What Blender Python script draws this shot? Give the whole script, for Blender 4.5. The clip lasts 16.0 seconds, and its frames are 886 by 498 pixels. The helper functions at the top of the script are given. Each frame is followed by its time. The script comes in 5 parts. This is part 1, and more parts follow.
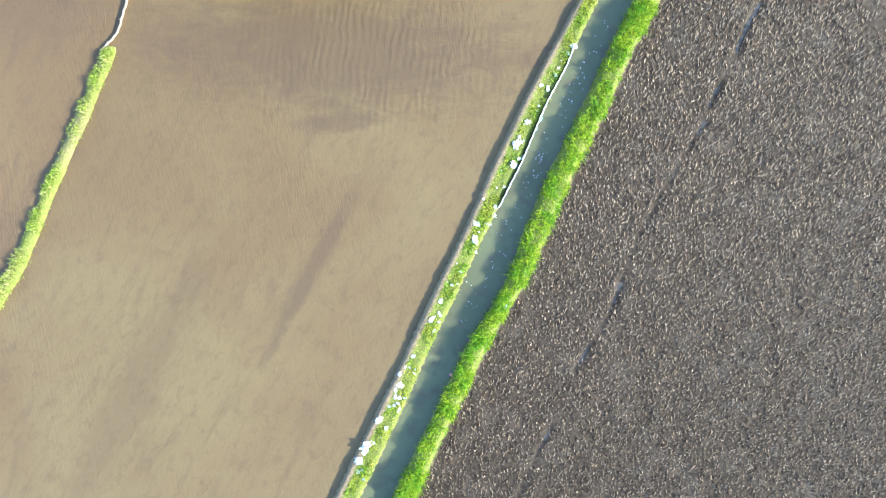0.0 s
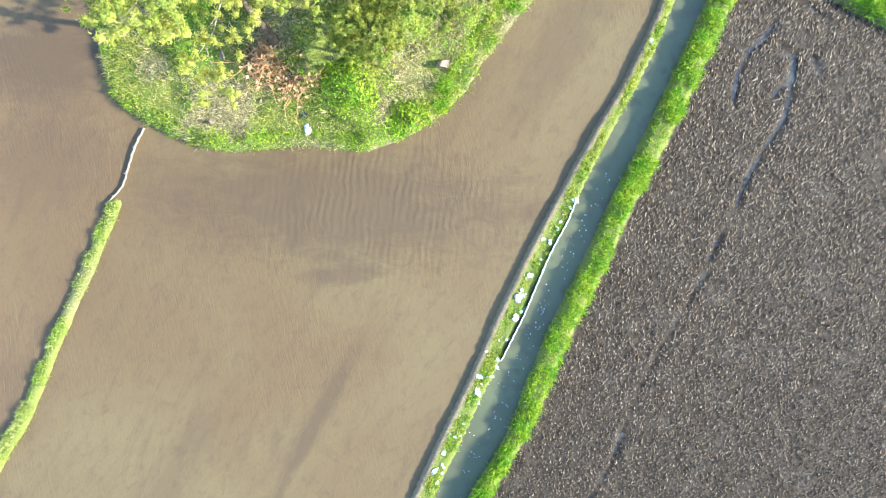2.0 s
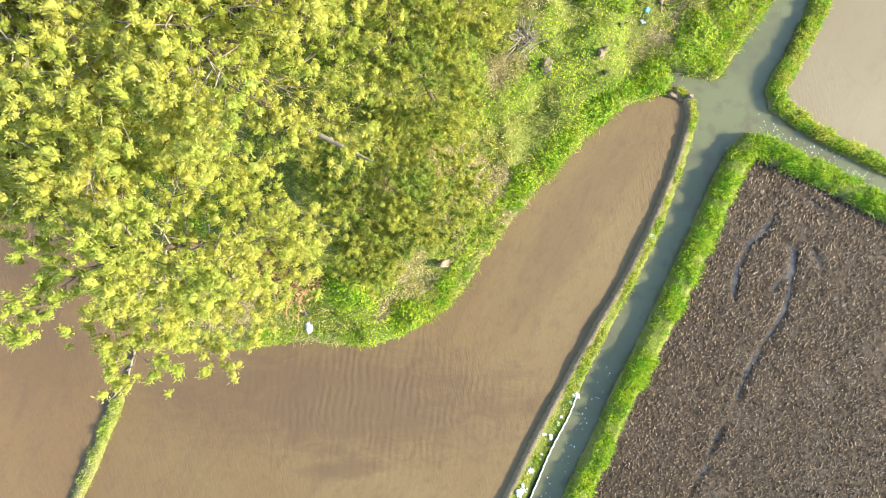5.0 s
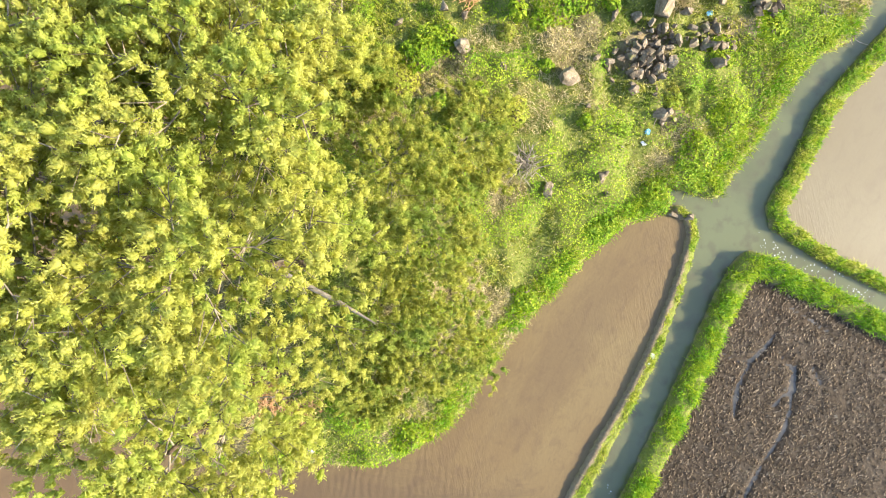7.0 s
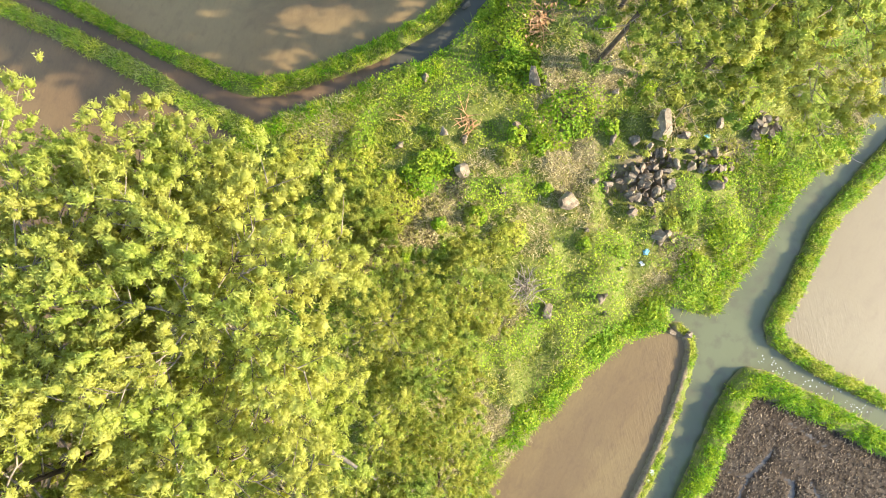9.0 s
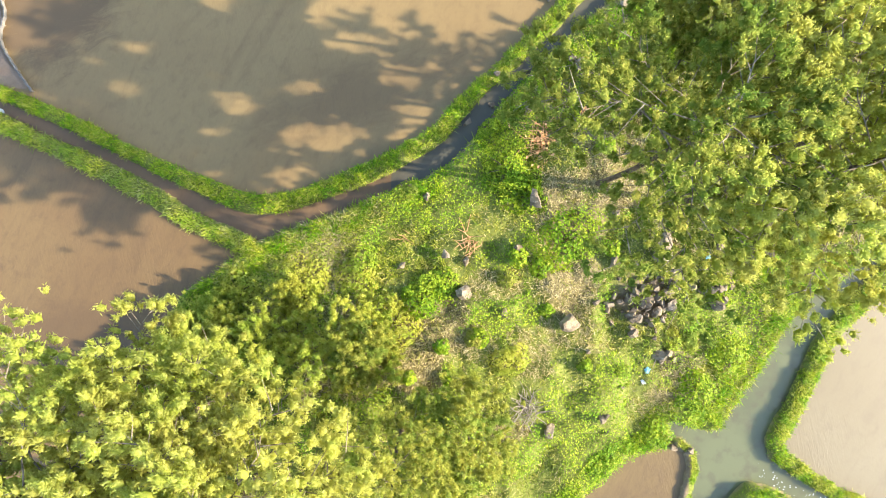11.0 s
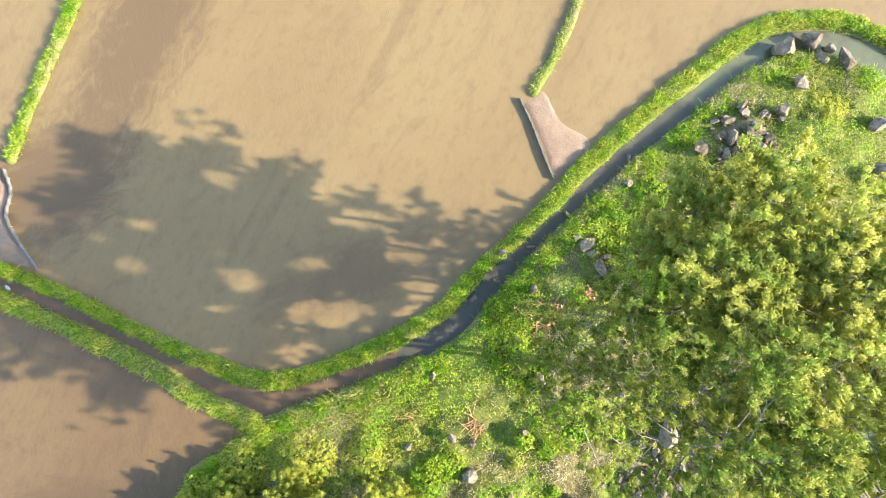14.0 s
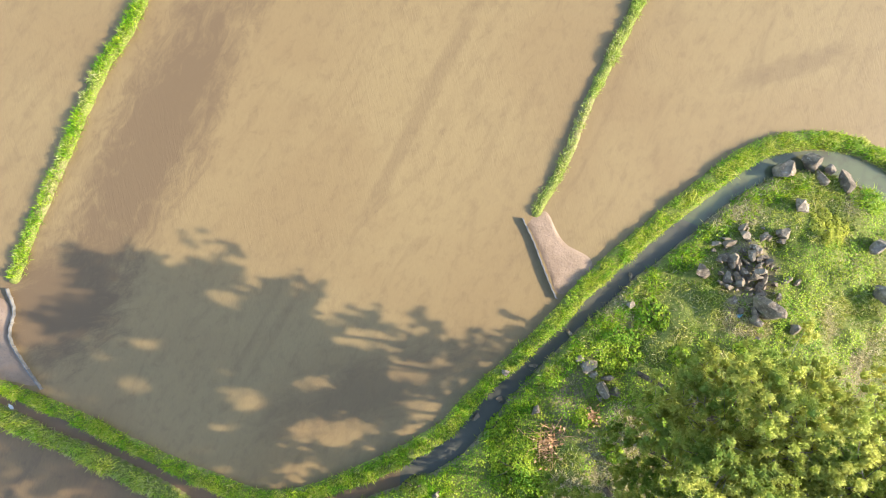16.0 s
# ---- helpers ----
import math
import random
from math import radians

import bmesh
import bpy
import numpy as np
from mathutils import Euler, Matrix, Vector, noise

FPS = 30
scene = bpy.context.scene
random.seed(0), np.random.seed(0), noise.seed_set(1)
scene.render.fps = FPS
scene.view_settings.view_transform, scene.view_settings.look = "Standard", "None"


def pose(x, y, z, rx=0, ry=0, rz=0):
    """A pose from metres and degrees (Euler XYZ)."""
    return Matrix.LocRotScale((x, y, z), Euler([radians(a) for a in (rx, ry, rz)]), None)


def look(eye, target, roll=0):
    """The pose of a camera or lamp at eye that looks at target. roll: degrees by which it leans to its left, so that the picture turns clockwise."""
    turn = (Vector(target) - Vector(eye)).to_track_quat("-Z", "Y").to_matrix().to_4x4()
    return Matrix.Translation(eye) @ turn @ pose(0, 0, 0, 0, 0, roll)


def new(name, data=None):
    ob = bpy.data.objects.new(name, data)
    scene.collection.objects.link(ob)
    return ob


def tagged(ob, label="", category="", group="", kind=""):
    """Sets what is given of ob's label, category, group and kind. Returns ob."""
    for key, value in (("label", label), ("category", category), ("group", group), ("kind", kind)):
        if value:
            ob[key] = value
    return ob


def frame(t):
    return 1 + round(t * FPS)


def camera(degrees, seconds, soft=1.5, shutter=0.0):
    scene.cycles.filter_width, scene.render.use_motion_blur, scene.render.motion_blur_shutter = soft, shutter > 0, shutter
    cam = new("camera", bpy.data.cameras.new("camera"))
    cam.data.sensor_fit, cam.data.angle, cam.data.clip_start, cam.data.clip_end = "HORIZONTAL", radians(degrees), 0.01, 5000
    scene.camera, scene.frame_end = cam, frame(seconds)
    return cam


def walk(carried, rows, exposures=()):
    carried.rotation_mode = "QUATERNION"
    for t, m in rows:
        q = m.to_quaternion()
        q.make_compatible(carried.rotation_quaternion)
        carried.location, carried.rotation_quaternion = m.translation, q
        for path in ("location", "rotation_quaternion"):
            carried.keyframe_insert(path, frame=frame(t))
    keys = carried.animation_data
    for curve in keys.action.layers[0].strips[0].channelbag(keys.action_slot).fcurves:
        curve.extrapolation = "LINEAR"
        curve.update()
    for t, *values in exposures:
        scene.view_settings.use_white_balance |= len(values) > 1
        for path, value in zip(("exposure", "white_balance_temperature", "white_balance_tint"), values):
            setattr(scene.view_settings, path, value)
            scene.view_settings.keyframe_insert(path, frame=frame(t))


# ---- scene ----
cam = camera(72.0, 16.0, soft=1.05)
PATH = [
    (0, -0.033, -0.004, 26.967, -0.006, -0.067, 0.050),
    (0.5, -0.119, 1.790, 27.073, -0.011, -0.196, 0.119),
    (1, -0.223, 3.523, 27.135, -0.022, -0.325, 0.025),
    (1.5, -0.228, 5.176, 27.183, -0.039, -0.247, 0.022),
    (2, -0.303, 6.776, 27.211, -0.051, -0.334, 0.072),
    (2.5, -0.254, 8.312, 27.200, -0.065, -0.282, -0.015),
    (3, -0.173, 9.759, 27.186, -0.015, -0.126, 0.023),
    (5.5, -0.217, 16.845, 27.346, -0.003, -0.034, -0.166),
    (6, -0.289, 18.186, 27.347, -0.013, -0.110, -0.170),
    (6.5, -0.308, 19.474, 27.379, -0.013, -0.133, -0.168),
    (7, -0.289, 20.813, 27.374, -0.010, -0.151, -0.264),
    (7.5, -0.163, 22.125, 27.472, 0.007, 0.134, -0.261),
    (8, -0.178, 23.456, 27.545, 0.012, 0.092, -0.289),
    (8.5, -0.092, 24.793, 27.603, 0.014, 0.253, -0.405),
    (9, -0.158, 26.123, 27.651, -0.003, 0.098, -0.459),
    (11.5, -0.202, 32.754, 27.787, -0.007, 0.090, -0.737),
    (12, -0.261, 34.076, 27.807, 0.000, 0.005, -0.776),
    (12.5, -0.279, 35.401, 27.778, -0.000, 0.026, -0.786),
    (13, -0.342, 36.753, 27.820, -0.005, -0.059, -0.819),
    (13.5, -0.370, 38.103, 27.864, -0.008, -0.069, -0.787),
    (14, -0.470, 39.474, 27.871, -0.016, -0.173, -0.835),
    (14.5, -0.542, 40.848, 27.922, -0.037, -0.298, -0.782),
    (15, -0.555, 42.199, 27.914, -0.024, -0.341, -0.833),
    (15.5, -0.608, 43.620, 27.952, -0.111, -0.410, -0.718),
    (16, -0.653, 44.941, 27.982, -0.013, -0.430, -0.786),
]
EXPOSURES = [(0, 2.25, 5650, 3), (3, 2.22, 5700, 3), (5.5, 2.05, 7000, 7), (9, 2.06, 7000, 9), (11.5, 2.29, 6950, 9), (13.5, 2.30, 6600, 9), (16, 2.0, 6500, 10)]
walk(cam, [(t, pose(*at)) for t, *at in PATH], EXPOSURES)

# ---- light ----
SUN_WAY = Vector((1.98, -0.26, 1.0)).normalized()          # towards the sun
world = bpy.data.worlds.new("world")
scene.world = world
world.use_nodes = True
_nt = world.node_tree
_sky = _nt.nodes.new("ShaderNodeTexSky")
_sky.sky_type, _sky.sun_disc = "NISHITA", False
_sky.sun_elevation, _sky.sun_rotation = math.asin(SUN_WAY.z), math.atan2(SUN_WAY.x, SUN_WAY.y)
_nt.links.new(_sky.outputs[0], _nt.nodes["Background"].inputs[0])
_nt.nodes["Background"].inputs[1].default_value = 0.15
_sun = bpy.data.lights.new("sun", "SUN")
_sun.energy, _sun.angle, _sun.color = 3.5, radians(0.6), (1.0, 0.87, 0.68)
sun = new("sun", _sun)
sun.matrix_world = look(SUN_WAY * 120, (0, 0, 0))


# ---- node materials ----
def material(name, rough=0.9, spec=0.3):
    m = bpy.data.materials.new(name)
    m.use_nodes = True
    b = m.node_tree.nodes["Principled BSDF"]
    b.inputs["Roughness"].default_value = rough
    b.inputs["Specular IOR Level"].default_value = spec
    return m, m.node_tree, b


def noise_node(nt, scale, detail=3.0, stretch=None, turn=0.0, distort=0.0, rough=0.55):
    """A noise in world metres (scale: per metre)."""
    geo = nt.nodes.new("ShaderNodeNewGeometry")
    n = nt.nodes.new("ShaderNodeTexNoise")
    n.inputs["Scale"].default_value, n.inputs["Detail"].default_value = scale, detail
    n.inputs["Distortion"].default_value, n.inputs["Roughness"].default_value = distort, rough
    if stretch:
        mp = nt.nodes.new("ShaderNodeMapping")
        mp.vector_type = "TEXTURE"
        mp.inputs["Rotation"].default_value[2] = radians(turn)
        mp.inputs["Scale"].default_value = stretch
        nt.links.new(geo.outputs["Position"], mp.inputs[0])
        nt.links.new(mp.outputs[0], n.inputs["Vector"])
    else:
        nt.links.new(geo.outputs["Position"], n.inputs["Vector"])
    return n.outputs["Fac"]


def ramp(nt, fac, stops):
    r = nt.nodes.new("ShaderNodeValToRGB")
    while len(r.color_ramp.elements) < len(stops):
        r.color_ramp.elements.new(0.5)
    for e, (p, c) in zip(r.color_ramp.elements, stops):
        e.position, e.color = p, (*c, 1)
    nt.links.new(fac, r.inputs[0])
    return r.outputs[0]


def mix(nt, fac, a, b, how="MIX"):
    m = nt.nodes.new("ShaderNodeMix")
    m.data_type, m.blend_type = "RGBA", how
    for sock, v in ((m.inputs[0], fac), (m.inputs[6], a), (m.inputs[7], b)):
        if isinstance(v, (int, float)):
            sock.default_value = v
        elif isinstance(v, tuple):
            sock.default_value = (*v, 1)
        else:
            nt.links.new(v, sock)
    return m.outputs[2]


def grade(nt, fac, lo, hi):
    m = nt.nodes.new("ShaderNodeMapRange")
    m.inputs[1].default_value, m.inputs[2].default_value = lo, hi
    nt.links.new(fac, m.inputs[0])
    return m.outputs[0]


def bump(nt, bsdf, heights):
    """heights: pairs of (socket, depth in metres), laid over one another."""
    last = None
    for h, depth in heights:
        b = nt.nodes.new("ShaderNodeBump")
        b.inputs["Distance"].default_value = depth
        nt.links.new(h, b.inputs["Height"])
        if last:
            nt.links.new(last, b.inputs["Normal"])
        last = b.outputs[0]
    nt.links.new(last, bsdf.inputs["Normal"])


def leaf_material(name, stops, patch=None, patch_scale=0.35, through_light=0.35, rough=0.6, spec=0.25, needles=0.0):
    """Leaves and needles: a colour for each by chance, broad patches, light that shines through."""
    m, nt, b = material(name, rough, spec)
    geo = nt.nodes.new("ShaderNodeNewGeometry")
    col = ramp(nt, geo.outputs["Random Per Island"], stops)
    if patch:
        col = mix(nt, grade(nt, noise_node(nt, patch_scale, 2), 0.45, 0.62), col, patch, "MULTIPLY")
    if needles:
        grain = noise_node(nt, 34.0, 3, rough=0.65)
        col = mix(nt, grade(nt, grain, 0.36, 0.66), mix(nt, 0.22, col, (0.06, 0.08, 0.012)), col)
        bump(nt, b, [(grain, needles)])
    nt.links.new(col, b.inputs["Base Color"])
    tr = nt.nodes.new("ShaderNodeBsdfTranslucent")
    nt.links.new(col, tr.inputs[0])
    mx = nt.nodes.new("ShaderNodeMixShader")
    mx.inputs[0].default_value = through_light
    nt.links.new(b.outputs[0], mx.inputs[1])
    nt.links.new(tr.outputs[0], mx.inputs[2])
    nt.links.new(mx.outputs[0], nt.nodes["Material Output"].inputs[0])
    return m


def water_material(name, pale, deep, red, turn=62.0, ripple=0.0045, rough=0.38, stains_and_shade=(), ripples=None, mottle=1.0):
    """Turbid paddy water: silt clouds, streaks along the ploughing, darker beds that show through, painted tree shade,
    wind ripples.
    """
    m, nt, b = material(name, rough, 0.3)
    cloud = noise_node(nt, 0.11, 4, distort=0.6)
    col = mix(nt, grade(nt, cloud, 0.38, 0.62), pale, red)
    streak = noise_node(nt, 0.55, 6, (4.0, 1.0, 1.0), turn, 1.6, 0.62)
    col = mix(nt, grade(nt, streak, 0.50 + 0.07 * (1 - mottle), 0.86 + 0.20 * (1 - mottle)), col, deep)
    # ellipses of darker bed, a few of them tree shade painted in
    for x, y, half_long, half_wide, way, strength in stains_and_shade:
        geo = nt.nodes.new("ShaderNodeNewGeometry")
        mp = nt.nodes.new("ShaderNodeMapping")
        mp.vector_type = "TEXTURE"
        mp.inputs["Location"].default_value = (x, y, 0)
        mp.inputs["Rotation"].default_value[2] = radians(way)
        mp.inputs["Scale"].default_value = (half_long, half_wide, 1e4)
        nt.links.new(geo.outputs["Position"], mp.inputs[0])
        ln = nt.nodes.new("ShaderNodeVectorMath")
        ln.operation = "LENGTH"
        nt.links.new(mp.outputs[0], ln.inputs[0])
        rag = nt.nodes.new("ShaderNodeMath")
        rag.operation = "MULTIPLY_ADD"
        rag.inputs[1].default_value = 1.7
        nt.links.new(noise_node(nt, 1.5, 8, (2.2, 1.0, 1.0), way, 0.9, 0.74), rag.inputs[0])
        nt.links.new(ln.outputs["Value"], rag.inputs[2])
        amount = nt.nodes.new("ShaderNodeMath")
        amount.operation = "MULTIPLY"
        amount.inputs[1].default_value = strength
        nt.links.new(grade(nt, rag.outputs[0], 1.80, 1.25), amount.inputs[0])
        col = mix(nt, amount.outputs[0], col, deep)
    speck = noise_node(nt, 2.2, 6, (1.6, 1.0, 1.0), turn, 0.5, 0.7)
    col = mix(nt, grade(nt, speck, 0.50, 0.72), col, mix(nt, 0.30 + 0.45 * mottle, col, deep))
    furrow = noise_node(nt, 1.5, 5, (7.0, 0.7, 1.0), turn, 0.4, 0.65)
    col = mix(nt, grade(nt, furrow, 0.50, 0.78), col, mix(nt, 0.45 * mottle, col, deep))
    fine = noise_node(nt, 9.0, 3, (2.0, 0.8, 1.0), turn + 15)
    col = mix(nt, grade(nt, fine, 0.35, 0.75), col, mix(nt, 0.12 + 0.16 * mottle, col, deep))
    nt.links.new(col, b.inputs["Base Color"])
    waves = noise_node(nt, 4.0, 2, (3.2, 0.55, 1.0), 100, 0.9)
    where = grade(nt, noise_node(nt, 0.13, 2, distort=0.4), 0.42, 0.62)
    lift = nt.nodes.new("ShaderNodeMath")
    lift.operation = "MULTIPLY"
    nt.links.new(waves, lift.inputs[0])
    nt.links.new(where, lift.inputs[1])
    heights = [(lift.outputs[0], ripple * 5.5), (noise_node(nt, 6.0, 3, (1.8, 0.8, 1.0), turn - 90), ripple)]
    if ripples:
        # wind ripples in one stretch of the paddy: crests about 0.28 m apart
        x, y, half_long, half_wide, way = ripples
        geo = nt.nodes.new("ShaderNodeNewGeometry")
        mp = nt.nodes.new("ShaderNodeMapping")
        mp.vector_type = "TEXTURE"
        mp.inputs["Location"].default_value = (x, y, 0)
        mp.inputs["Scale"].default_value = (half_long, half_wide, 1e4)
        nt.links.new(geo.outputs["Position"], mp.inputs[0])
        ln = nt.nodes.new("ShaderNodeVectorMath")
        ln.operation = "LENGTH"
        nt.links.new(mp.outputs[0], ln.inputs[0])
        turned = nt.nodes.new("ShaderNodeMapping")
        turned.inputs["Rotation"].default_value[2] = radians(way)
        nt.links.new(geo.outputs["Position"], turned.inputs[0])
        wave = nt.nodes.new("ShaderNodeTexWave")
        wave.inputs["Scale"].default_value, wave.inputs["Distortion"].default_value = 0.95, 5.0
        wave.inputs["Detail"].default_value, wave.inputs["Detail Scale"].default_value = 3.0, 0.9
        nt.links.new(turned.outputs[0], wave.inputs["Vector"])
        faded = nt.nodes.new("ShaderNodeMath")
        faded.operation = "MULTIPLY"
        nt.links.new(wave.outputs["Fac"], faded.inputs[0])
        patchy = nt.nodes.new("ShaderNodeMath")
        patchy.operation = "MULTIPLY"
        nt.links.new(grade(nt, ln.outputs["Value"], 1.0, 0.35), patchy.inputs[0])
        nt.links.new(grade(nt, noise_node(nt, 0.6, 2), 0.36, 0.60), patchy.inputs[1])
        nt.links.new(patchy.outputs[0], faded.inputs[1])
        heights.append((faded.outputs[0], 0.010))
    bump(nt, b, heights)
    return m


WATER_SOUTH = water_material("silty_water_south", (0.152, 0.113, 0.056), (0.080, 0.054, 0.034), (0.130, 0.089, 0.044), ripple=0.0030, mottle=0.45, ripples=(-3.0, 8.6, 8.0, 4.5, 6.0),
                             stains_and_shade=((-5.0, 8.8, 11.0, 3.4, -3, 0.68), (-4.5, 5.6, 2.6, 0.6, 5, 0.6), (-5.6, -0.6, 6.0, 0.55, 62, 0.6), (5.5, 16.5, 7.0, 1.6, 55, 0.35), (-13.5, -6.0, 9.0, 1.4, 62, 0.35)))
# the stain at (-18.4, 42.5) is silt, also darkened for the pine shadow's end
WATER_NORTH = water_material("silty_water_north", (0.205, 0.150, 0.072), (0.112, 0.076, 0.041), (0.185, 0.130, 0.062), ripple=0.0018, mottle=0.25,
                             stains_and_shade=((-13.7, 50.0, 13.0, 2.9, 63, 0.9), (-18.4, 42.5, 4.6, 3.4, 20, 1.0), (-3.5, 38.6, 7.0, 2.0, 18, 0.55), (-1.0, 52.0, 10.0, 0.5, 62, 0.35), (15.5, 53.0, 4.0, 0.7, 15, 0.4)))
# the ellipse at (-18.0, 15.2) paints the grove's shadow on the water
WATER_WEST = water_material("silty_water_west", (0.157, 0.109, 0.053), (0.086, 0.057, 0.034), (0.134, 0.088, 0.044), mottle=0.6, stains_and_shade=((-17.0, 28.0, 5.0, 1.6, 0, 0.6), (-18.0, 15.2, 4.0, 2.6, 0, 0.8), (-17.5, 11.0, 4.0, 3.0, 10, 0.4)))
WATER_EAST = water_material("silty_water_east", (0.175, 0.152, 0.104), (0.130, 0.108, 0.076), (0.160, 0.135, 0.090), ripple=0.002, mottle=0.3)
WATER_CANAL, _nt, _b = material("canal_water", 0.10, 0.5)
_c = mix(_nt, grade(_nt, noise_node(_nt, 0.25, 3), 0.4, 0.6), (0.110, 0.122, 0.066), (0.090, 0.099, 0.054))
_nt.links.new(mix(_nt, grade(_nt, noise_node(_nt, 1.3, 4), 0.5, 0.75), _c, (0.084, 0.078, 0.050)), _b.inputs["Base Color"])
bump(_nt, _b, [(noise_node(_nt, 3.0, 2), 0.004)])
WATER_ARM = water_material("canal_water_brown", (0.150, 0.098, 0.056), (0.090, 0.060, 0.038), (0.120, 0.080, 0.048), mottle=0.2, ripple=0.001)

# the soil: bed, stubble mud, grassed earth and bare earth, blended by what covers the ground
SOIL, _nt, _b = material("soil", 0.9, 0.3)
_cov = _nt.nodes.new("ShaderNodeAttribute")
_cov.attribute_name = "cover"
_sep = _nt.nodes.new("ShaderNodeSeparateColor")
_nt.links.new(_cov.outputs["Color"], _sep.inputs[0])
_grain = noise_node(_nt, 14.0, 5)
_wide = noise_node(_nt, 0.7, 4)
_bed = mix(_nt, _grain, (0.20, 0.14, 0.10), (0.27, 0.19, 0.14))
_mud = mix(_nt, grade(_nt, noise_node(_nt, 7.0, 5, (1.0, 2.0, 1.0)), 0.35, 0.65), (0.022, 0.016, 0.011), (0.060, 0.044, 0.030))
_mud = mix(_nt, grade(_nt, _wide, 0.5, 0.75), _mud, (0.066, 0.053, 0.041))
_turf = mix(_nt, grade(_nt, _grain, 0.3, 0.7), (0.080, 0.110, 0.016), (0.185, 0.200, 0.050))
_bare = mix(_nt, grade(_nt, _grain, 0.3, 0.7), (0.130, 0.096, 0.062), (0.250, 0.200, 0.130))
_col = mix(_nt, _sep.outputs["Red"], _bed, _turf)
_col = mix(_nt, _sep.outputs["Green"], _col, _mud)
_col = mix(_nt, _sep.outputs["Blue"], _col, _bare)
_nt.links.new(_col, _b.inputs["Base Color"])
bump(_nt, _b, [(noise_node(_nt, 5.0, 4), 0.05), (_grain, 0.015)])

GRASS_LUSH = leaf_material("lush_grass", [(0.0, (0.075, 0.165, 0.004)), (0.55, (0.200, 0.355, 0.008)), (1.0, (0.440, 0.520, 0.025))], (0.60, 0.85, 0.6), 1.3)
GRASS_THIN = leaf_material("bund_grass", [(0.0, (0.110, 0.180, 0.010)), (0.45, (0.310, 0.380, 0.024)), (0.8, (0.490, 0.510, 0.065)), (1.0, (0.520, 0.460, 0.170))], (0.62, 0.90, 0.55), 1.3)
GRASS_WILD = leaf_material("wild_grass", [(0.0, (0.110, 0.150, 0.016)), (0.4, (0.270, 0.300, 0.038)), (0.75, (0.450, 0.435, 0.090)), (1.0, (0.560, 0.500, 0.240))], (0.55, 0.75, 0.5), 1.1)
GRASS_PALE = leaf_material("pale_bund_grass", [(0.0, (0.200, 0.270, 0.040)), (0.45, (0.330, 0.390, 0.070)), (0.8, (0.430, 0.440, 0.140)), (1.0, (0.450, 0.410, 0.230))], (0.80, 0.95, 0.6), 0.8)
GRASS_DRY = leaf_material("dry_grass", [(0.0, (0.220, 0.210, 0.065)), (0.5, (0.420, 0.360, 0.180)), (1.0, (0.580, 0.500, 0.310))])
WEEDS = leaf_material("broad_weeds", [(0.0, (0.095, 0.185, 0.008)), (0.5, (0.230, 0.340, 0.018)), (1.0, (0.370, 0.435, 0.034))], (0.62, 0.82, 0.6), 0.7)
STRAW = leaf_material("stubble_straw", [(0.0, (0.030, 0.022, 0.016)), (0.35, (0.085, 0.062, 0.041)), (0.7, (0.230, 0.176, 0.122)), (1.0, (0.460, 0.375, 0.275))], through_light=0.1, rough=0.7)
NEEDLES = leaf_material("pine_needles", [(0.0, (0.490, 0.505, 0.115)), (0.5, (0.570, 0.580, 0.150)), (1.0, (0.650, 0.640, 0.200))], (0.82, 0.93, 0.8), 0.5, 0.62, needles=0.02, rough=0.85, spec=0.06)
# deeper olive needles, darkened further for the canal pines' shaded west side
NEEDLES_DEEP = leaf_material("pine_needles_deep", [(0.0, (0.220, 0.285, 0.050)), (0.5, (0.330, 0.375, 0.078)), (1.0, (0.500, 0.490, 0.125))], (0.66, 0.86, 0.8), 0.5, 0.62, needles=0.02, rough=0.85, spec=0.06)
LEAVES = leaf_material("olive_leaves", [(0.0, (0.350, 0.390, 0.075)), (0.5, (0.455, 0.485, 0.108)), (1.0, (0.570, 0.560, 0.150))], (0.64, 0.82, 0.8), 0.7, 0.62, needles=0.02, rough=0.85, spec=0.06)
YOUNG = leaf_material("young_pine_needles", [(0.0, (0.430, 0.470, 0.080)), (0.5, (0.540, 0.565, 0.115)), (1.0, (0.640, 0.630, 0.160))], (0.72, 0.88, 0.75), 0.8, 0.62, needles=0.02, rough=0.85, spec=0.06)
DEAD = leaf_material("withered_twigs", [(0.0, (0.240, 0.130, 0.060)), (0.5, (0.430, 0.245, 0.120)), (1.0, (0.560, 0.380, 0.220))], through_light=0.15)

BARK, _nt, _b = material("pine_bark", 0.9, 0.2)
_nt.links.new(mix(_nt, grade(_nt, noise_node(_nt, 9.0, 5, (1, 1, 3)), 0.35, 0.65), (0.045, 0.032, 0.023), (0.120, 0.092, 0.070)), _b.inputs["Base Color"])
bump(_nt, _b, [(noise_node(_nt, 14.0, 4, (1, 1, 4)), 0.03)])
LIMB_BARK, _nt, _b = material("pale_limb_bark", 0.85, 0.2)
_nt.links.new(mix(_nt, grade(_nt, noise_node(_nt, 5.0, 5), 0.35, 0.65), (0.110, 0.086, 0.062), (0.330, 0.290, 0.230)), _b.inputs["Base Color"])
bump(_nt, _b, [(noise_node(_nt, 22.0, 4), 0.012)])
BARE_WOOD, _nt, _b = material("weathered_wood", 0.8, 0.25)
_nt.links.new(mix(_nt, grade(_nt, noise_node(_nt, 6.0, 5, (1, 1, 3)), 0.3, 0.7), (0.150, 0.128, 0.102), (0.290, 0.258, 0.212)), _b.inputs["Base Color"])
bump(_nt, _b, [(noise_node(_nt, 20.0, 4), 0.01)])
STONE, _nt, _b = material("andesite", 0.85, 0.3)
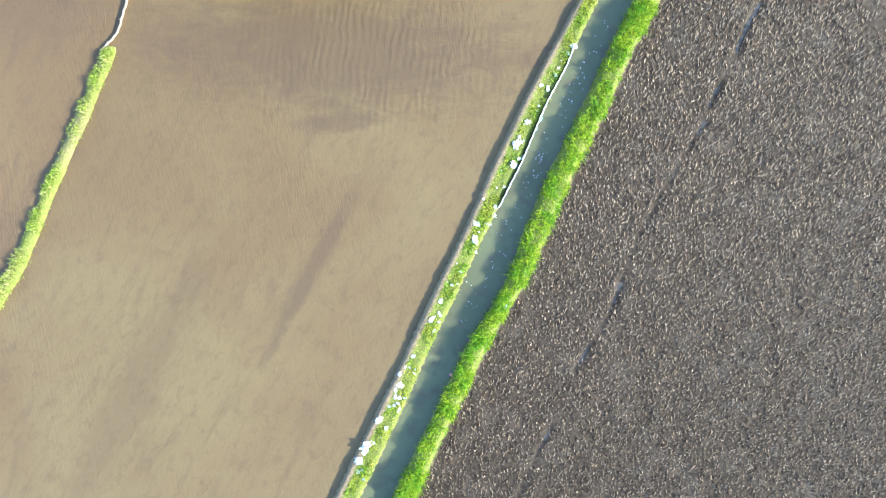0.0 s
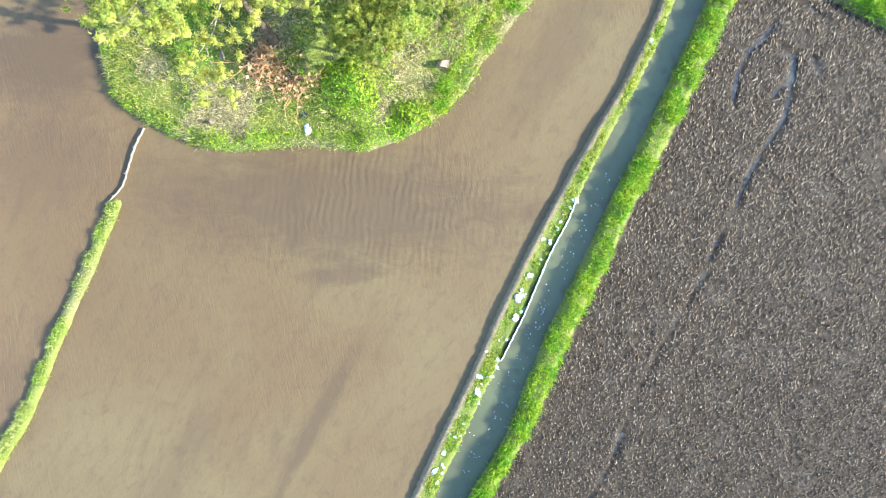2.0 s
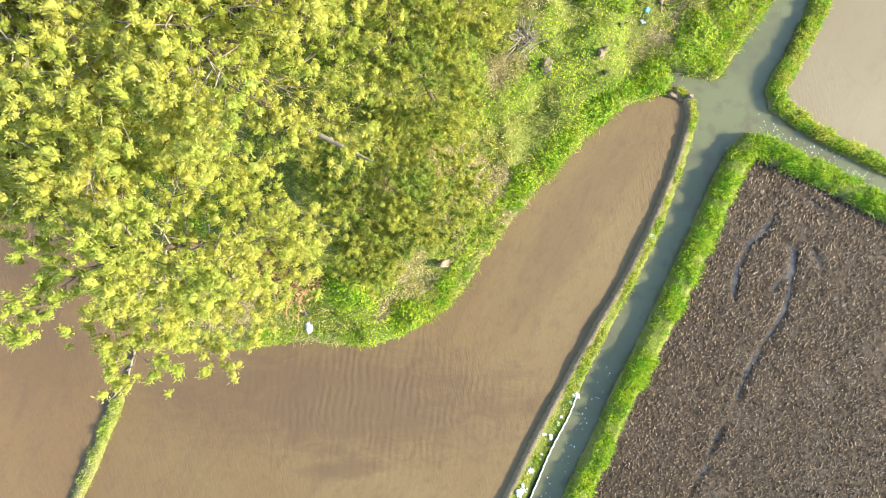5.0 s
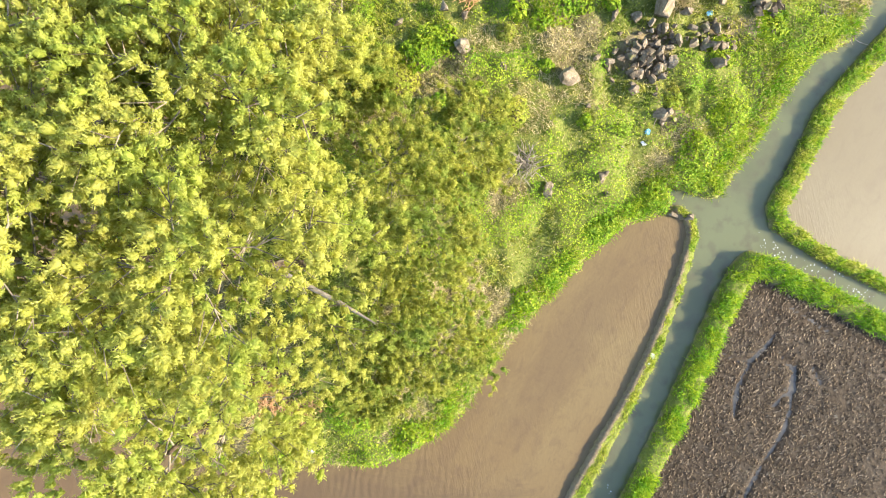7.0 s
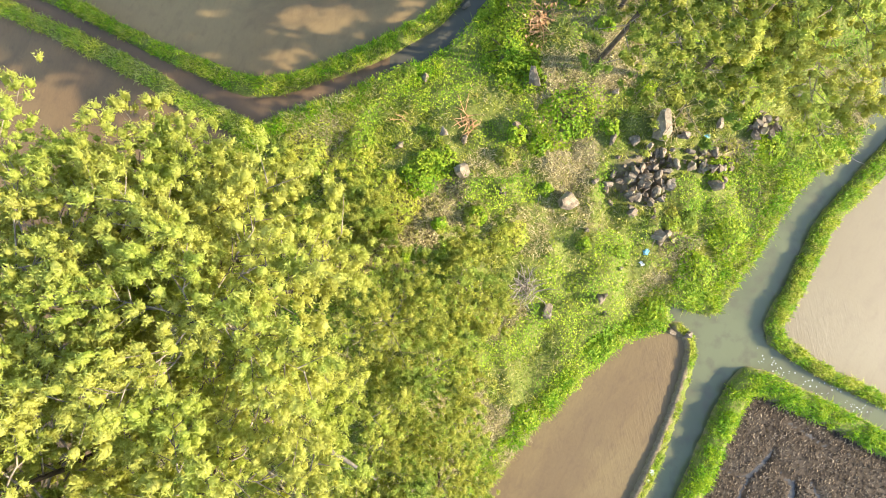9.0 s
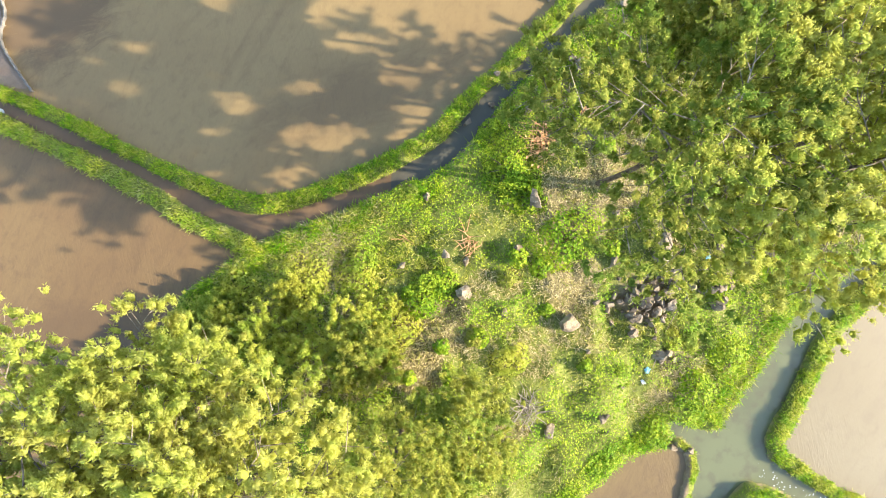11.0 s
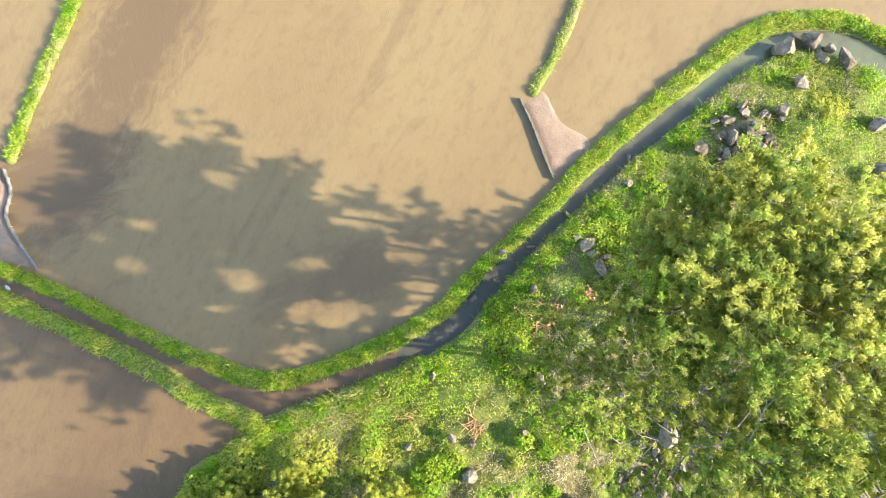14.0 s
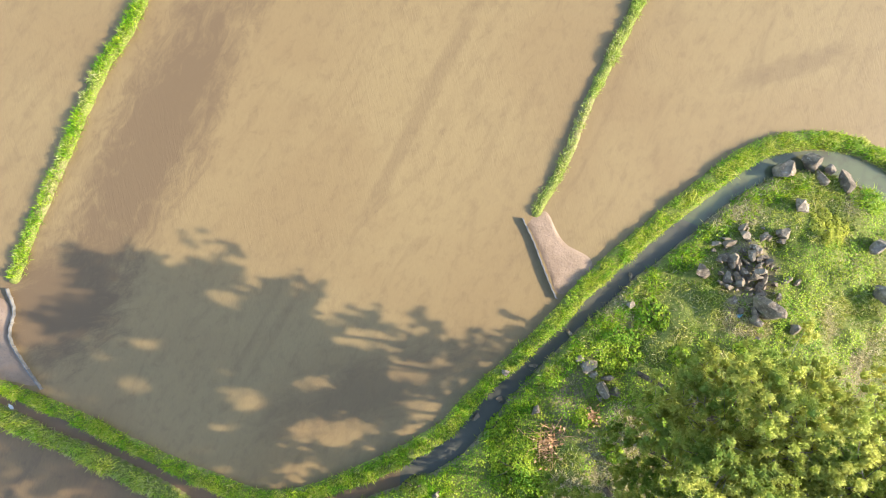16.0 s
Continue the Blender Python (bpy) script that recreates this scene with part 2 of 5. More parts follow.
_c = mix(_nt, grade(_nt, noise_node(_nt, 3.0, 6), 0.35, 0.65), (0.105, 0.086, 0.065), (0.225, 0.185, 0.140))
_c = mix(_nt, grade(_nt, noise_node(_nt, 8.0, 5), 0.56, 0.68), _c, (0.300, 0.262, 0.208))
_one = _nt.nodes.new("ShaderNodeObjectInfo")
_c = mix(_nt, 1.0, _c, ramp(_nt, _one.outputs["Random"], [(0.0, (0.70, 0.68, 0.67)), (0.45, (1.0, 0.98, 0.95)), (0.8, (1.05, 1.07, 1.10)), (1.0, (1.22, 1.20, 1.16))]), "MULTIPLY")
_nt.links.new(mix(_nt, grade(_nt, noise_node(_nt, 1.7, 3), 0.60, 0.75), _c, (0.140, 0.150, 0.060)), _b.inputs["Base Color"])
bump(_nt, _b, [(noise_node(_nt, 7.0, 6), 0.06), (noise_node(_nt, 40.0, 3), 0.01)])


def plain(name, a, b, scale=6.0, rough=0.6, spec=0.4):
    m, nt, bs = material(name, rough, spec)
    nt.links.new(mix(nt, grade(nt, noise_node(nt, scale, 4), 0.35, 0.65), a, b), bs.inputs["Base Color"])
    bump(nt, bs, [(noise_node(nt, scale * 3, 3), 0.008)])
    return m


PLASTIC_WHITE = plain("white_plastic", (0.42, 0.46, 0.50), (0.70, 0.74, 0.78), 5, 0.45)
PLASTIC_BLUE = plain("blue_plastic", (0.10, 0.34, 0.55), (0.25, 0.58, 0.72), 5, 0.45)
PLASTIC_ICE = plain("pale_blue_plastic", (0.38, 0.52, 0.60), (0.58, 0.72, 0.78), 5, 0.45)
PLASTIC_DARK = plain("black_plastic", (0.020, 0.025, 0.030), (0.060, 0.070, 0.075), 5, 0.5)
PLASTIC_PINK = plain("pink_plastic", (0.62, 0.24, 0.22), (0.75, 0.42, 0.38), 6, 0.5)
BOARD_PALE = plain("weathered_pale_board", (0.17, 0.15, 0.12), (0.30, 0.27, 0.23), 4, 0.7)
BOARD_GREY = plain("weathered_grey_board", (0.09, 0.09, 0.09), (0.17, 0.165, 0.16), 4, 0.7)
MUD_BARE, _nt, _b = material("exposed_silt", 0.55, 0.4)
_c = mix(_nt, grade(_nt, noise_node(_nt, 1.6, 5), 0.35, 0.65), (0.195, 0.133, 0.086), (0.250, 0.178, 0.122))
_nt.links.new(mix(_nt, grade(_nt, noise_node(_nt, 16.0, 4), 0.55, 0.75), _c, (0.14, 0.10, 0.08)), _b.inputs["Base Color"])
bump(_nt, _b, [(noise_node(_nt, 9.0, 5), 0.02)])
WATER_PUDDLE = plain("field_puddle_water", (0.050, 0.048, 0.044), (0.075, 0.070, 0.064), 1.2, 0.2, 0.5)
# darker canal colour that stands in for the pines' shade and reflections
WATER_TREE_SHADE = water_material("canal_water_tree_shade", (0.080, 0.080, 0.062), (0.054, 0.053, 0.043), (0.068, 0.065, 0.051), mottle=0.2, ripple=0.001)

# ---- mesh tools ----
def mesh_of(name, verts, faces, mat, smooth=False):
    """A mesh from arrays of places and of equal-sided faces."""
    verts, faces = np.asarray(verts, np.float32), np.asarray(faces, np.int32)
    me = bpy.data.meshes.new(name)
    k = faces.shape[1]
    me.vertices.add(len(verts))
    me.vertices.foreach_set("co", verts.ravel())
    me.loops.add(faces.size)
    me.loops.foreach_set("vertex_index", faces.ravel())
    me.polygons.add(len(faces))
    me.polygons.foreach_set("loop_start", np.arange(0, faces.size, k, dtype=np.int32))
    me.polygons.foreach_set("use_smooth", np.broadcast_to(np.asarray(smooth, bool), len(faces)).copy())
    me.materials.append(mat)
    me.update(calc_edges=True)
    me.validate()
    return me


def part(name, me, parent, label=""):
    ob = new(name, me)
    ob.parent = parent
    return tagged(ob, label)


def hash01(ix, iy, seed):
    h = (ix.astype(np.int64) * 374761393 + iy.astype(np.int64) * 668265263 + seed * 974634777) & 0x7FFFFFFF
    h = ((h ^ (h >> 13)) * 1274126177) & 0x7FFFFFFF
    return ((h ^ (h >> 16)) & 0xFFFFF) / 0xFFFFF


def value_noise(x, y, size, seed=0, octaves=3):
    out, amp, tot = 0.0, 1.0, 0.0
    for o in range(octaves):
        u, v = x / size * 2 ** o, y / size * 2 ** o
        i, j = np.floor(u), np.floor(v)
        a, b = u - i, v - j
        a, b = a * a * (3 - 2 * a), b * b * (3 - 2 * b)
        n = (hash01(i, j, seed + o) * (1 - a) + hash01(i + 1, j, seed + o) * a) * (1 - b) \
            + (hash01(i, j + 1, seed + o) * (1 - a) + hash01(i + 1, j + 1, seed + o) * a) * b
        out, tot, amp = out + n * amp, tot + amp, amp * 0.5
    return out / tot


def curve(points, step=0.7):
    """A smooth line through control points (with any further columns, as widths)."""
    p = np.asarray(points, float)
    p = np.vstack([2 * p[0] - p[1], p, 2 * p[-1] - p[-2]])
    out = []
    for a, b, c, d in zip(p[:-3], p[1:-2], p[2:-1], p[3:]):
        n = max(1, int(np.hypot(*(c - b)[:2]) / step))
        for t in np.arange(n) / n:
            out.append(0.5 * (2 * b + (c - a) * t + (2 * a - 5 * b + 4 * c - d) * t ** 2 + (3 * b - a - 3 * c + d) * t ** 3))
    out.append(p[-2])
    return np.array(out)


def to_line(x, y, line, reach=4.0):
    """Distance to a line, its width column there (0.4 with none), and the side (1: to the left of its way)."""
    best, wid, side = np.full(x.shape, 1e9), np.full(x.shape, 0.4), np.zeros(x.shape)
    for a, b in zip(line[:-1], line[1:]):
        lo, hi = np.minimum(a, b)[:2] - reach, np.maximum(a, b)[:2] + reach
        near = np.nonzero((x > lo[0]) & (x < hi[0]) & (y > lo[1]) & (y < hi[1]))[0]
        if not len(near):
            continue
        px, py, v = x[near] - a[0], y[near] - a[1], (b - a)[:2]
        t = np.clip((px * v[0] + py * v[1]) / (v @ v + 1e-9), 0, 1)
        d = np.hypot(px - t * v[0], py - t * v[1])
        ok = d < best[near]
        at = near[ok]
        best[at] = d[ok]
        if line.shape[1] > 2:
            wid[at] = (a[2] + (b[2] - a[2]) * t)[ok]
        side[at] = np.sign(v[0] * py - v[1] * px)[ok]
    return best, wid, side


def inside(x, y, poly):
    res = np.zeros(x.shape, bool)
    for a, b in zip(poly, np.roll(poly, -1, axis=0)):
        cross = (a[1] > y) != (b[1] > y)
        if b[1] != a[1]:
            res ^= cross & (x < (b[0] - a[0]) * (y - a[1]) / (b[1] - a[1]) + a[0])
    return res


def sstep(a, b, x):
    t = np.clip((x - a) / (b - a), 0, 1)
    return t * t * (3 - 2 * t)


# ---- the plan: centre lines (x, y, half width) of the bunds, and the island's shore ----
BUND_WEST = curve([(-14.7, 8.75, 0.34), (-15.85, 6.0, 0.36), (-17.1, 3.2, 0.36), (-18.1, 0.7, 0.38), (-18.95, -1.2, 0.38), (-20.05, -3.0, 0.38), (-27.2, -17.0, 0.38), (-36.5, -35.0, 0.38)])
BUND_MID = curve([(-16.0, -35.0, 0.5), (-7.2, -17.0, 0.5), (-4.2, -10.9, 0.54), (-2.0, -6.4, 0.5), (-0.9, -4.0, 0.48), (0.3, -1.5, 0.5), (1.5, 1.0, 0.49), (2.65, 3.5, 0.54), (3.85, 6.0, 0.53),
                  (5.1, 8.5, 0.49), (6.5, 11.2, 0.40), (8.2, 14.2, 0.35), (9.4, 16.7, 0.34), (10.4, 19.3, 0.30), (10.95, 21.2, 0.28), (10.9, 22.0, 0.26), (10.3, 22.5, 0.28)])
BUND_FIELD = curve([(-13.5, -35.0, 0.6), (-4.7, -17.0, 0.6), (-1.8, -10.9, 0.62), (-0.8, -8.9, 0.58), (0.4, -6.4, 0.58), (1.6, -4.0, 0.56), (2.5, -2.5, 0.46), (3.1, -1.5, 0.56), (4.1, 1.0, 0.66), (5.2, 3.5, 0.68),
                    (6.45, 6.0, 0.72), (7.6, 8.5, 0.68), (8.9, 11.0, 0.70), (10.7, 14.7, 0.76), (11.6, 16.7, 0.76), (12.6, 18.8, 0.74), (13.5, 20.1, 0.74),
                    (15.2, 19.4, 0.74), (17.1, 18.5, 0.70), (19.4, 17.3, 0.68), (28.0, 12.9, 0.68), (60.0, -3.5, 0.68)])
BUND_NORTH = curve([(-60.0, 55.0, 0.4), (-27.0, 41.5, 0.36), (-20.3, 38.8, 0.34), (-18.7, 38.1, 0.38), (-16.9, 37.3, 0.38), (-15.0, 36.3, 0.36), (-12.8, 35.2, 0.41), (-10.7, 34.3, 0.46), (-9.2, 33.65, 0.52),
                    (-7.7, 33.6, 0.50), (-5.9, 34.1, 0.44), (-3.5, 35.0, 0.50), (-1.7, 35.9, 0.49), (-0.4, 36.7, 0.48), (0.7, 37.9, 0.44), (1.6, 38.8, 0.38), (3.1, 40.1, 0.41),
                    (4.9, 41.8, 0.44), (5.5, 42.5, 0.48), (7.1, 44.0, 0.50), (8.9, 45.5, 0.50), (10.7, 46.9, 0.52), (13.1, 48.7, 0.55), (14.5, 49.4, 0.52), (16.2, 49.7, 0.50),
                    (17.9, 49.6, 0.46), (19.8, 48.9, 0.45), (22.0, 47.2, 0.45), (23.3, 44.0, 0.45), (23.2, 36.5, 0.45), (21.7, 32.3, 0.48), (19.9, 30.1, 0.52), (18.4, 28.5, 0.48),
                    (16.9, 26.7, 0.46), (15.8, 24.4, 0.44), (14.75, 22.6, 0.44), (14.85, 21.9, 0.42), (15.7, 21.3, 0.42), (17.4, 20.2, 0.36), (19.7, 19.1, 0.35), (28.0, 14.9, 0.35), (60.0, -1.4, 0.4)])
BUND_SOUTH_ARM = curve([(-60.0, 53.7, 0.45), (-27.0, 40.2, 0.45), (-20.3, 37.4, 0.50), (-18.9, 36.7, 0.42), (-17.1, 35.9, 0.46), (-15.3, 35.0, 0.50), (-13.3, 33.9, 0.50), (-11.6, 32.8, 0.48), (-9.4, 31.8, 0.50)])
BUND_ARM_END = curve([(-10.0, 32.05, 0.48), (-9.2, 31.7, 0.50), (-8.4, 31.2, 0.50)])
BUND_NORTH_WEST = curve([(-2.6, 80.0, 0.36), (-6.5, 72.0, 0.36), (-14.0, 56.5, 0.36), (-15.7, 53.7, 0.36), (-16.8, 51.4, 0.34), (-17.9, 48.8, 0.32), (-19.1, 46.2, 0.34), (-20.0, 43.9, 0.34)])
BUND_NORTH_MID = curve([(21.0, 80.0, 0.36), (17.0, 72.0, 0.36), (8.8, 56.3, 0.34), (7.5, 53.8, 0.34), (6.25, 51.4, 0.32), (5.4, 49.3, 0.32), (4.5, 47.6, 0.34), (3.85, 46.5, 0.30)])
SHORE = curve([(-15.4, 15.4), (-14.8, 13.5), (-13.4, 12.3), (-12.3, 11.7), (-11.0, 11.2), (-9.3, 11.0), (-7.3, 11.2), (-5.8, 11.2), (-3.5, 11.1), (-2.2, 11.5), (-0.7, 12.3), (0.8, 13.6),
               (2.0, 15.5), (3.2, 17.0), (4.4, 18.4), (5.4, 19.4), (6.8, 20.8), (8.3, 21.9), (9.8, 22.3), (10.2, 22.9), (9.8, 23.5), (10.6, 23.3), (11.8, 22.9), (12.3, 23.05), (12.9, 24.1),
               (14.1, 25.8), (15.1, 27.4), (16.1, 28.8), (16.9, 29.5), (18.2, 30.1), (19.3, 32.3), (20.6, 37.0), (20.7, 43.0), (20.0, 46.8), (18.8, 47.55), (17.5, 48.1), (15.9, 48.45), (15.0, 48.2),
               (13.0, 47.05), (11.7, 46.0), (9.9, 44.6), (8.3, 43.4), (6.7, 42.0), (5.1, 40.6), (3.8, 39.4), (2.5, 38.1), (1.7, 37.0), (0.4, 35.6)])
SHORE = np.vstack([SHORE, curve([(0.4, 35.6), (-0.9, 34.8), (-2.6, 34.1), (-5.1, 33.2), (-7.6, 32.3), (-8.6, 31.9), (-9.6, 31.3), (-10.8, 30.4), (-12.1, 29.7), (-12.6, 28.6), (-13.6, 27.4),
                                 (-14.6, 25.0), (-15.2, 22.0), (-15.7, 18.5), (-15.4, 15.4)])])
RUTS = [curve(c, 0.5) for c in ([(15.7, 15.6), (15.5, 14.7), (15.2, 12.8), (13.7, 10.3), (12.8, 8.3), (11.8, 6.3)], [(11.6, 5.6), (10.4, 3.6), (8.9, 1.0), (8.1, -1.0), (7.3, -3.0), (6.4, -4.5), (5.8, -5.5)],
                               [(12.2, 16.1), (13.0, 15.7), (13.6, 15.7), (14.3, 16.3), (14.8, 17.0)], [(13.6, 15.6), (13.0, 14.4), (12.9, 13.2)], [(5.0, -7.5), (4.0, -9.5), (3.2, -11.2)],
                               [(15.4, 18.1), (16.7, 17.3), (17.4, 16.8)], [(16.4, 15.4), (16.8, 14.6)], [(15.0, 15.9), (15.6, 15.2), (15.5, 14.4)], [(15.2, 14.2), (14.6, 13.6)])]
BUND_FIELD[:, 2] *= 0.76
BUND_FIELD[:, 0] += 0.10
BUNDS = {"west": (BUND_WEST, 0.18), "mid": (BUND_MID, 0.14), "field": (BUND_FIELD, 0.30), "north": (BUND_NORTH, 0.26), "south_arm": (BUND_SOUTH_ARM, 0.22), "arm_end": (BUND_ARM_END, 0.24),
         "north_west": (BUND_NORTH_WEST, 0.20), "north_mid": (BUND_NORTH_MID, 0.20)}
FIELD = np.vstack([BUND_FIELD[:, :2], [(60, -35)]])

# ---- ground: one sheet, fine under the walk and coarse out to the horizon ----
GX = np.concatenate([[-1500, -600, -250, -110, -75], np.arange(-62, -23.2, 0.7), np.arange(-23, 23.01, 0.17), np.arange(23.6, 62.1, 0.7), [75, 110, 250, 600, 1500]])
GY = np.concatenate([[-1500, -600, -250, -110, -60], np.arange(-38, -13.9, 0.7), np.arange(-13.4, 58.61, 0.17), np.arange(59.2, 80.1, 0.7), [90, 130, 260, 600, 1500]])


def ground_shape(x, y):
    """Height and cover (turf, stubble mud, bare earth) of the ground at places x, y."""
    wob = (value_noise(x, y, 0.55, 3) - 0.5) * 0.22 + (value_noise(x, y, 2.3, 8) - 0.5) * 0.16
    z = np.full(x.shape, -0.30) + value_noise(x, y, 1.1, 5) * 0.05
    turf, mud, bare = np.zeros(x.shape), np.zeros(x.shape), np.zeros(x.shape)
    field = inside(x, y, FIELD)
    z = np.where(field, 0.01 + (value_noise(x, y, 0.5, 11) - 0.5) * 0.09 + (value_noise(x, y, 4.0, 12) - 0.5) * 0.05, z)
    mud = np.where(field, 1.0, mud)
    for rut in RUTS:
        d, _, _ = to_line(x, y, rut, 1.5)
        z -= np.where(field, 0.13 * (0.35 + 0.65 * np.maximum(sstep(0.42, 0.62, value_noise(x, y, 1.7, 17, 2)), sstep(10.5, 12.5, y))) * (1 - sstep(0.02, 0.14, d + wob * 0.9)), 0)
    for key, (line, top) in BUNDS.items():
        d, w, side = to_line(x, y, line)
        up = sstep(-0.16, 0.20, w - d + wob * (0.5 if key != "mid" else 0.25))
        if key == "mid":
            up = sstep(-0.08, 0.06, w - d + wob * 0.2)
        high = -0.5 + (0.5 + top + wob * 0.35) * up
        if key == "mid":
            high += np.where(side > 0, 0.07 * sstep(0.36, 0.24, w - d), 0) * up
        if key == "field":
            high += 0.16 * np.sqrt(np.clip(1 - (d / (w + 0.05)) ** 2, 0, 1)) * up
        on = (high > z) & (up > 0.02)
        z = np.where(on, high, z)
        strip = (up > 0.3) & on
        turf = np.where(strip, 1.0, turf)
        mud = np.where(strip, 0.0, mud)
        if key == "mid":
            bare = np.where(strip & (side > 0) & (d > w - 0.30), 1.0, bare)
        if key in ("west", "north_west", "north_mid"):
            mid = {"west": 5.0, "north_west": 48.0, "north_mid": 50.5}[key]
            bare = np.where(strip & (np.abs(y - mid) < 1.8), 0.45 * sstep(1.8, 0.8, np.abs(y - mid)), bare)
    d, _, _ = to_line(x, y, SHORE, 9.0)
    d = np.where(inside(x, y, SHORE), np.minimum(d, 9.0), -d) + wob * 0.8
    isle = -0.5 + 0.80 * sstep(-0.25, 0.30, d) + 0.85 * sstep(0.3, 6.5, d) + sstep(0.5, 3, d) * ((value_noise(x, y, 3.2, 21) - 0.5) * 0.7 + (value_noise(x, y, 0.9, 22) - 0.5) * 0.62)
    on = (isle > z) & (d > -0.3)
    z = np.where(on, isle, z)
    turf = np.where(on, 1.0, turf)
    mud = np.where(on, 0.0, mud)
    bare = np.where(on & (d < 0.10), 0.9, np.where(on, 0.75 * sstep(0.56, 0.70, value_noise(x, y, 2.6, 31)), bare))
    for cx, cy, rx, ry in ((8.5, 29.2, 1.2, 1.1), (13.3, 43.8, 1.2, 1.4), (12.4, 30.4, 1.4, 0.5)):
        bare = np.maximum(bare, 0.9 * sstep(1.3, 0.7, np.hypot((x - cx) / rx, (y - cy) / ry)))
    far = (np.abs(x) > 66) | (y < -42) | (y > 82)
    return np.where(far, 0.12, z), np.where(far, 1.0, turf), mud, bare


_X, _Y = np.meshgrid(GX, GY)
_z, _t, _m, _b = ground_shape(_X.ravel(), _Y.ravel())
HEIGHT = _z.reshape(_X.shape)
_i = (np.arange(len(GY) - 1)[:, None] * len(GX) + np.arange(len(GX) - 1)[None, :]).ravel()
_me = mesh_of("ground", np.stack([_X.ravel(), _Y.ravel(), _z], 1), np.stack([_i, _i + 1, _i + 1 + len(GX), _i + len(GX)], 1), SOIL, True)
_at = _me.color_attributes.new("cover", "FLOAT_COLOR", "POINT")
_at.data.foreach_set("color", np.stack([_t, _m, _b, np.ones_like(_t)], 1).astype(np.float32).ravel())
tagged(new("ground", _me), "earthen ground of bunds, island mound and muddy field", "ground", kind="structure")


def ground_z(x, y):
    x, y = np.atleast_1d(np.asarray(x, float)), np.atleast_1d(np.asarray(y, float))
    i = np.clip(np.searchsorted(GX, x) - 1, 0, len(GX) - 2)
    j = np.clip(np.searchsorted(GY, y) - 1, 0, len(GY) - 2)
    u, v = (x - GX[i]) / (GX[i + 1] - GX[i]), (y - GY[j]) / (GY[j + 1] - GY[j])
    return (HEIGHT[j, i] * (1 - u) + HEIGHT[j, i + 1] * u) * (1 - v) + (HEIGHT[j + 1, i] * (1 - u) + HEIGHT[j + 1, i + 1] * u) * v


def sheet(name, outline, z, mat, label):
    bm = bmesh.new()
    bm.faces.new([bm.verts.new((p[0], p[1], z)) for p in outline])
    bm.normal_update()
    bmesh.ops.triangulate(bm, faces=bm.faces[:], ngon_method="EAR_CLIP")
    bm.normal_update()
    for f in bm.faces:
        if f.normal.z < 0:
            f.normal_flip()
    me = bpy.data.meshes.new(name)
    bm.to_mesh(me)
    me.materials.append(mat)
    return tagged(new(name, me), label, "water", kind="structure")


_n = [tuple(p[:2]) for p in BUND_NORTH]
_turn = int(np.argmin(np.hypot(BUND_NORTH[:, 0] - 4.9, BUND_NORTH[:, 1] - 41.8)))
_east = int(np.argmin(np.hypot(BUND_NORTH[:, 0] - 23.3, BUND_NORTH[:, 1] - 44.0)))
_w0 = int(np.argmin(np.hypot(BUND_NORTH[:, 0] + 20.3, BUND_NORTH[:, 1] - 38.8)))
_nw, _nm = [tuple(p[:2]) for p in BUND_NORTH_WEST], [tuple(p[:2]) for p in BUND_NORTH_MID]
sheet("paddy_water_south", [tuple(p[:2]) for p in BUND_MID] + [(8, 24), (-9, 24), (-13.4, 12.1), (-13.8, 11.3), (-14.1, 10.4), (-14.4, 9.5), (-15.1, 8.7)] + [tuple(p[:2]) for p in BUND_WEST], 0.0, WATER_SOUTH, "brown silty water of a flooded rice paddy")
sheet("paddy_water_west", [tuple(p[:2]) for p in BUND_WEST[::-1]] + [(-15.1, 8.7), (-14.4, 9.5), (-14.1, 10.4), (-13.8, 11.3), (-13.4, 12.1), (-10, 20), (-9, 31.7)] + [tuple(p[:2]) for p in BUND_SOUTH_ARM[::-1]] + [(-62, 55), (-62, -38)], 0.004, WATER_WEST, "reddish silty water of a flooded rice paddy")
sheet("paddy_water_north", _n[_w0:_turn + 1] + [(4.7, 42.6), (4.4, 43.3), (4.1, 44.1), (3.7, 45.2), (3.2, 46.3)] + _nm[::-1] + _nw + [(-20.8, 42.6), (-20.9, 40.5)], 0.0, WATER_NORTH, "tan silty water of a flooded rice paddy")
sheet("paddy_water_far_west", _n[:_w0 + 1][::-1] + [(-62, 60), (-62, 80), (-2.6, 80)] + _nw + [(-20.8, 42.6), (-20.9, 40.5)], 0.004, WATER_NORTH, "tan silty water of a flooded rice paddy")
sheet("paddy_water_north_east", _n[_turn:_east + 1] + [(62, 44), (62, 80), (21, 80)] + _nm + [(3.2, 46.3), (3.7, 45.2), (4.1, 44.1), (4.4, 43.3), (4.7, 42.6)], 0.004, WATER_NORTH, "tan silty water of a flooded rice paddy")
sheet("paddy_water_east", _n[_east:] + [(62, 0), (62, 44)], 0.0, WATER_EAST, "pale grey-brown water of a flooded rice paddy")
sheet("canal_water", [(-62, -38), (62, -38), (62, 80), (-62, 80)], -0.10, WATER_CANAL, "murky grey-green water of the irrigation canal")
# sheet that paints the pines' shade onto the water of the bend
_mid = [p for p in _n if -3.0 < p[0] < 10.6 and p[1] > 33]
sheet("canal_water_bend", _mid + [(11.4, 45.8), (10.4, 43.0), (7.6, 40.4), (4.6, 37.6), (2.2, 34.9), (-0.6, 33.2), (-2.6, 32.8)], -0.085, WATER_TREE_SHADE, "canal water in the narrow bend, coloured darker for tree shade and reflections")
_arm = [p for p in _n if p[0] < -2.5]
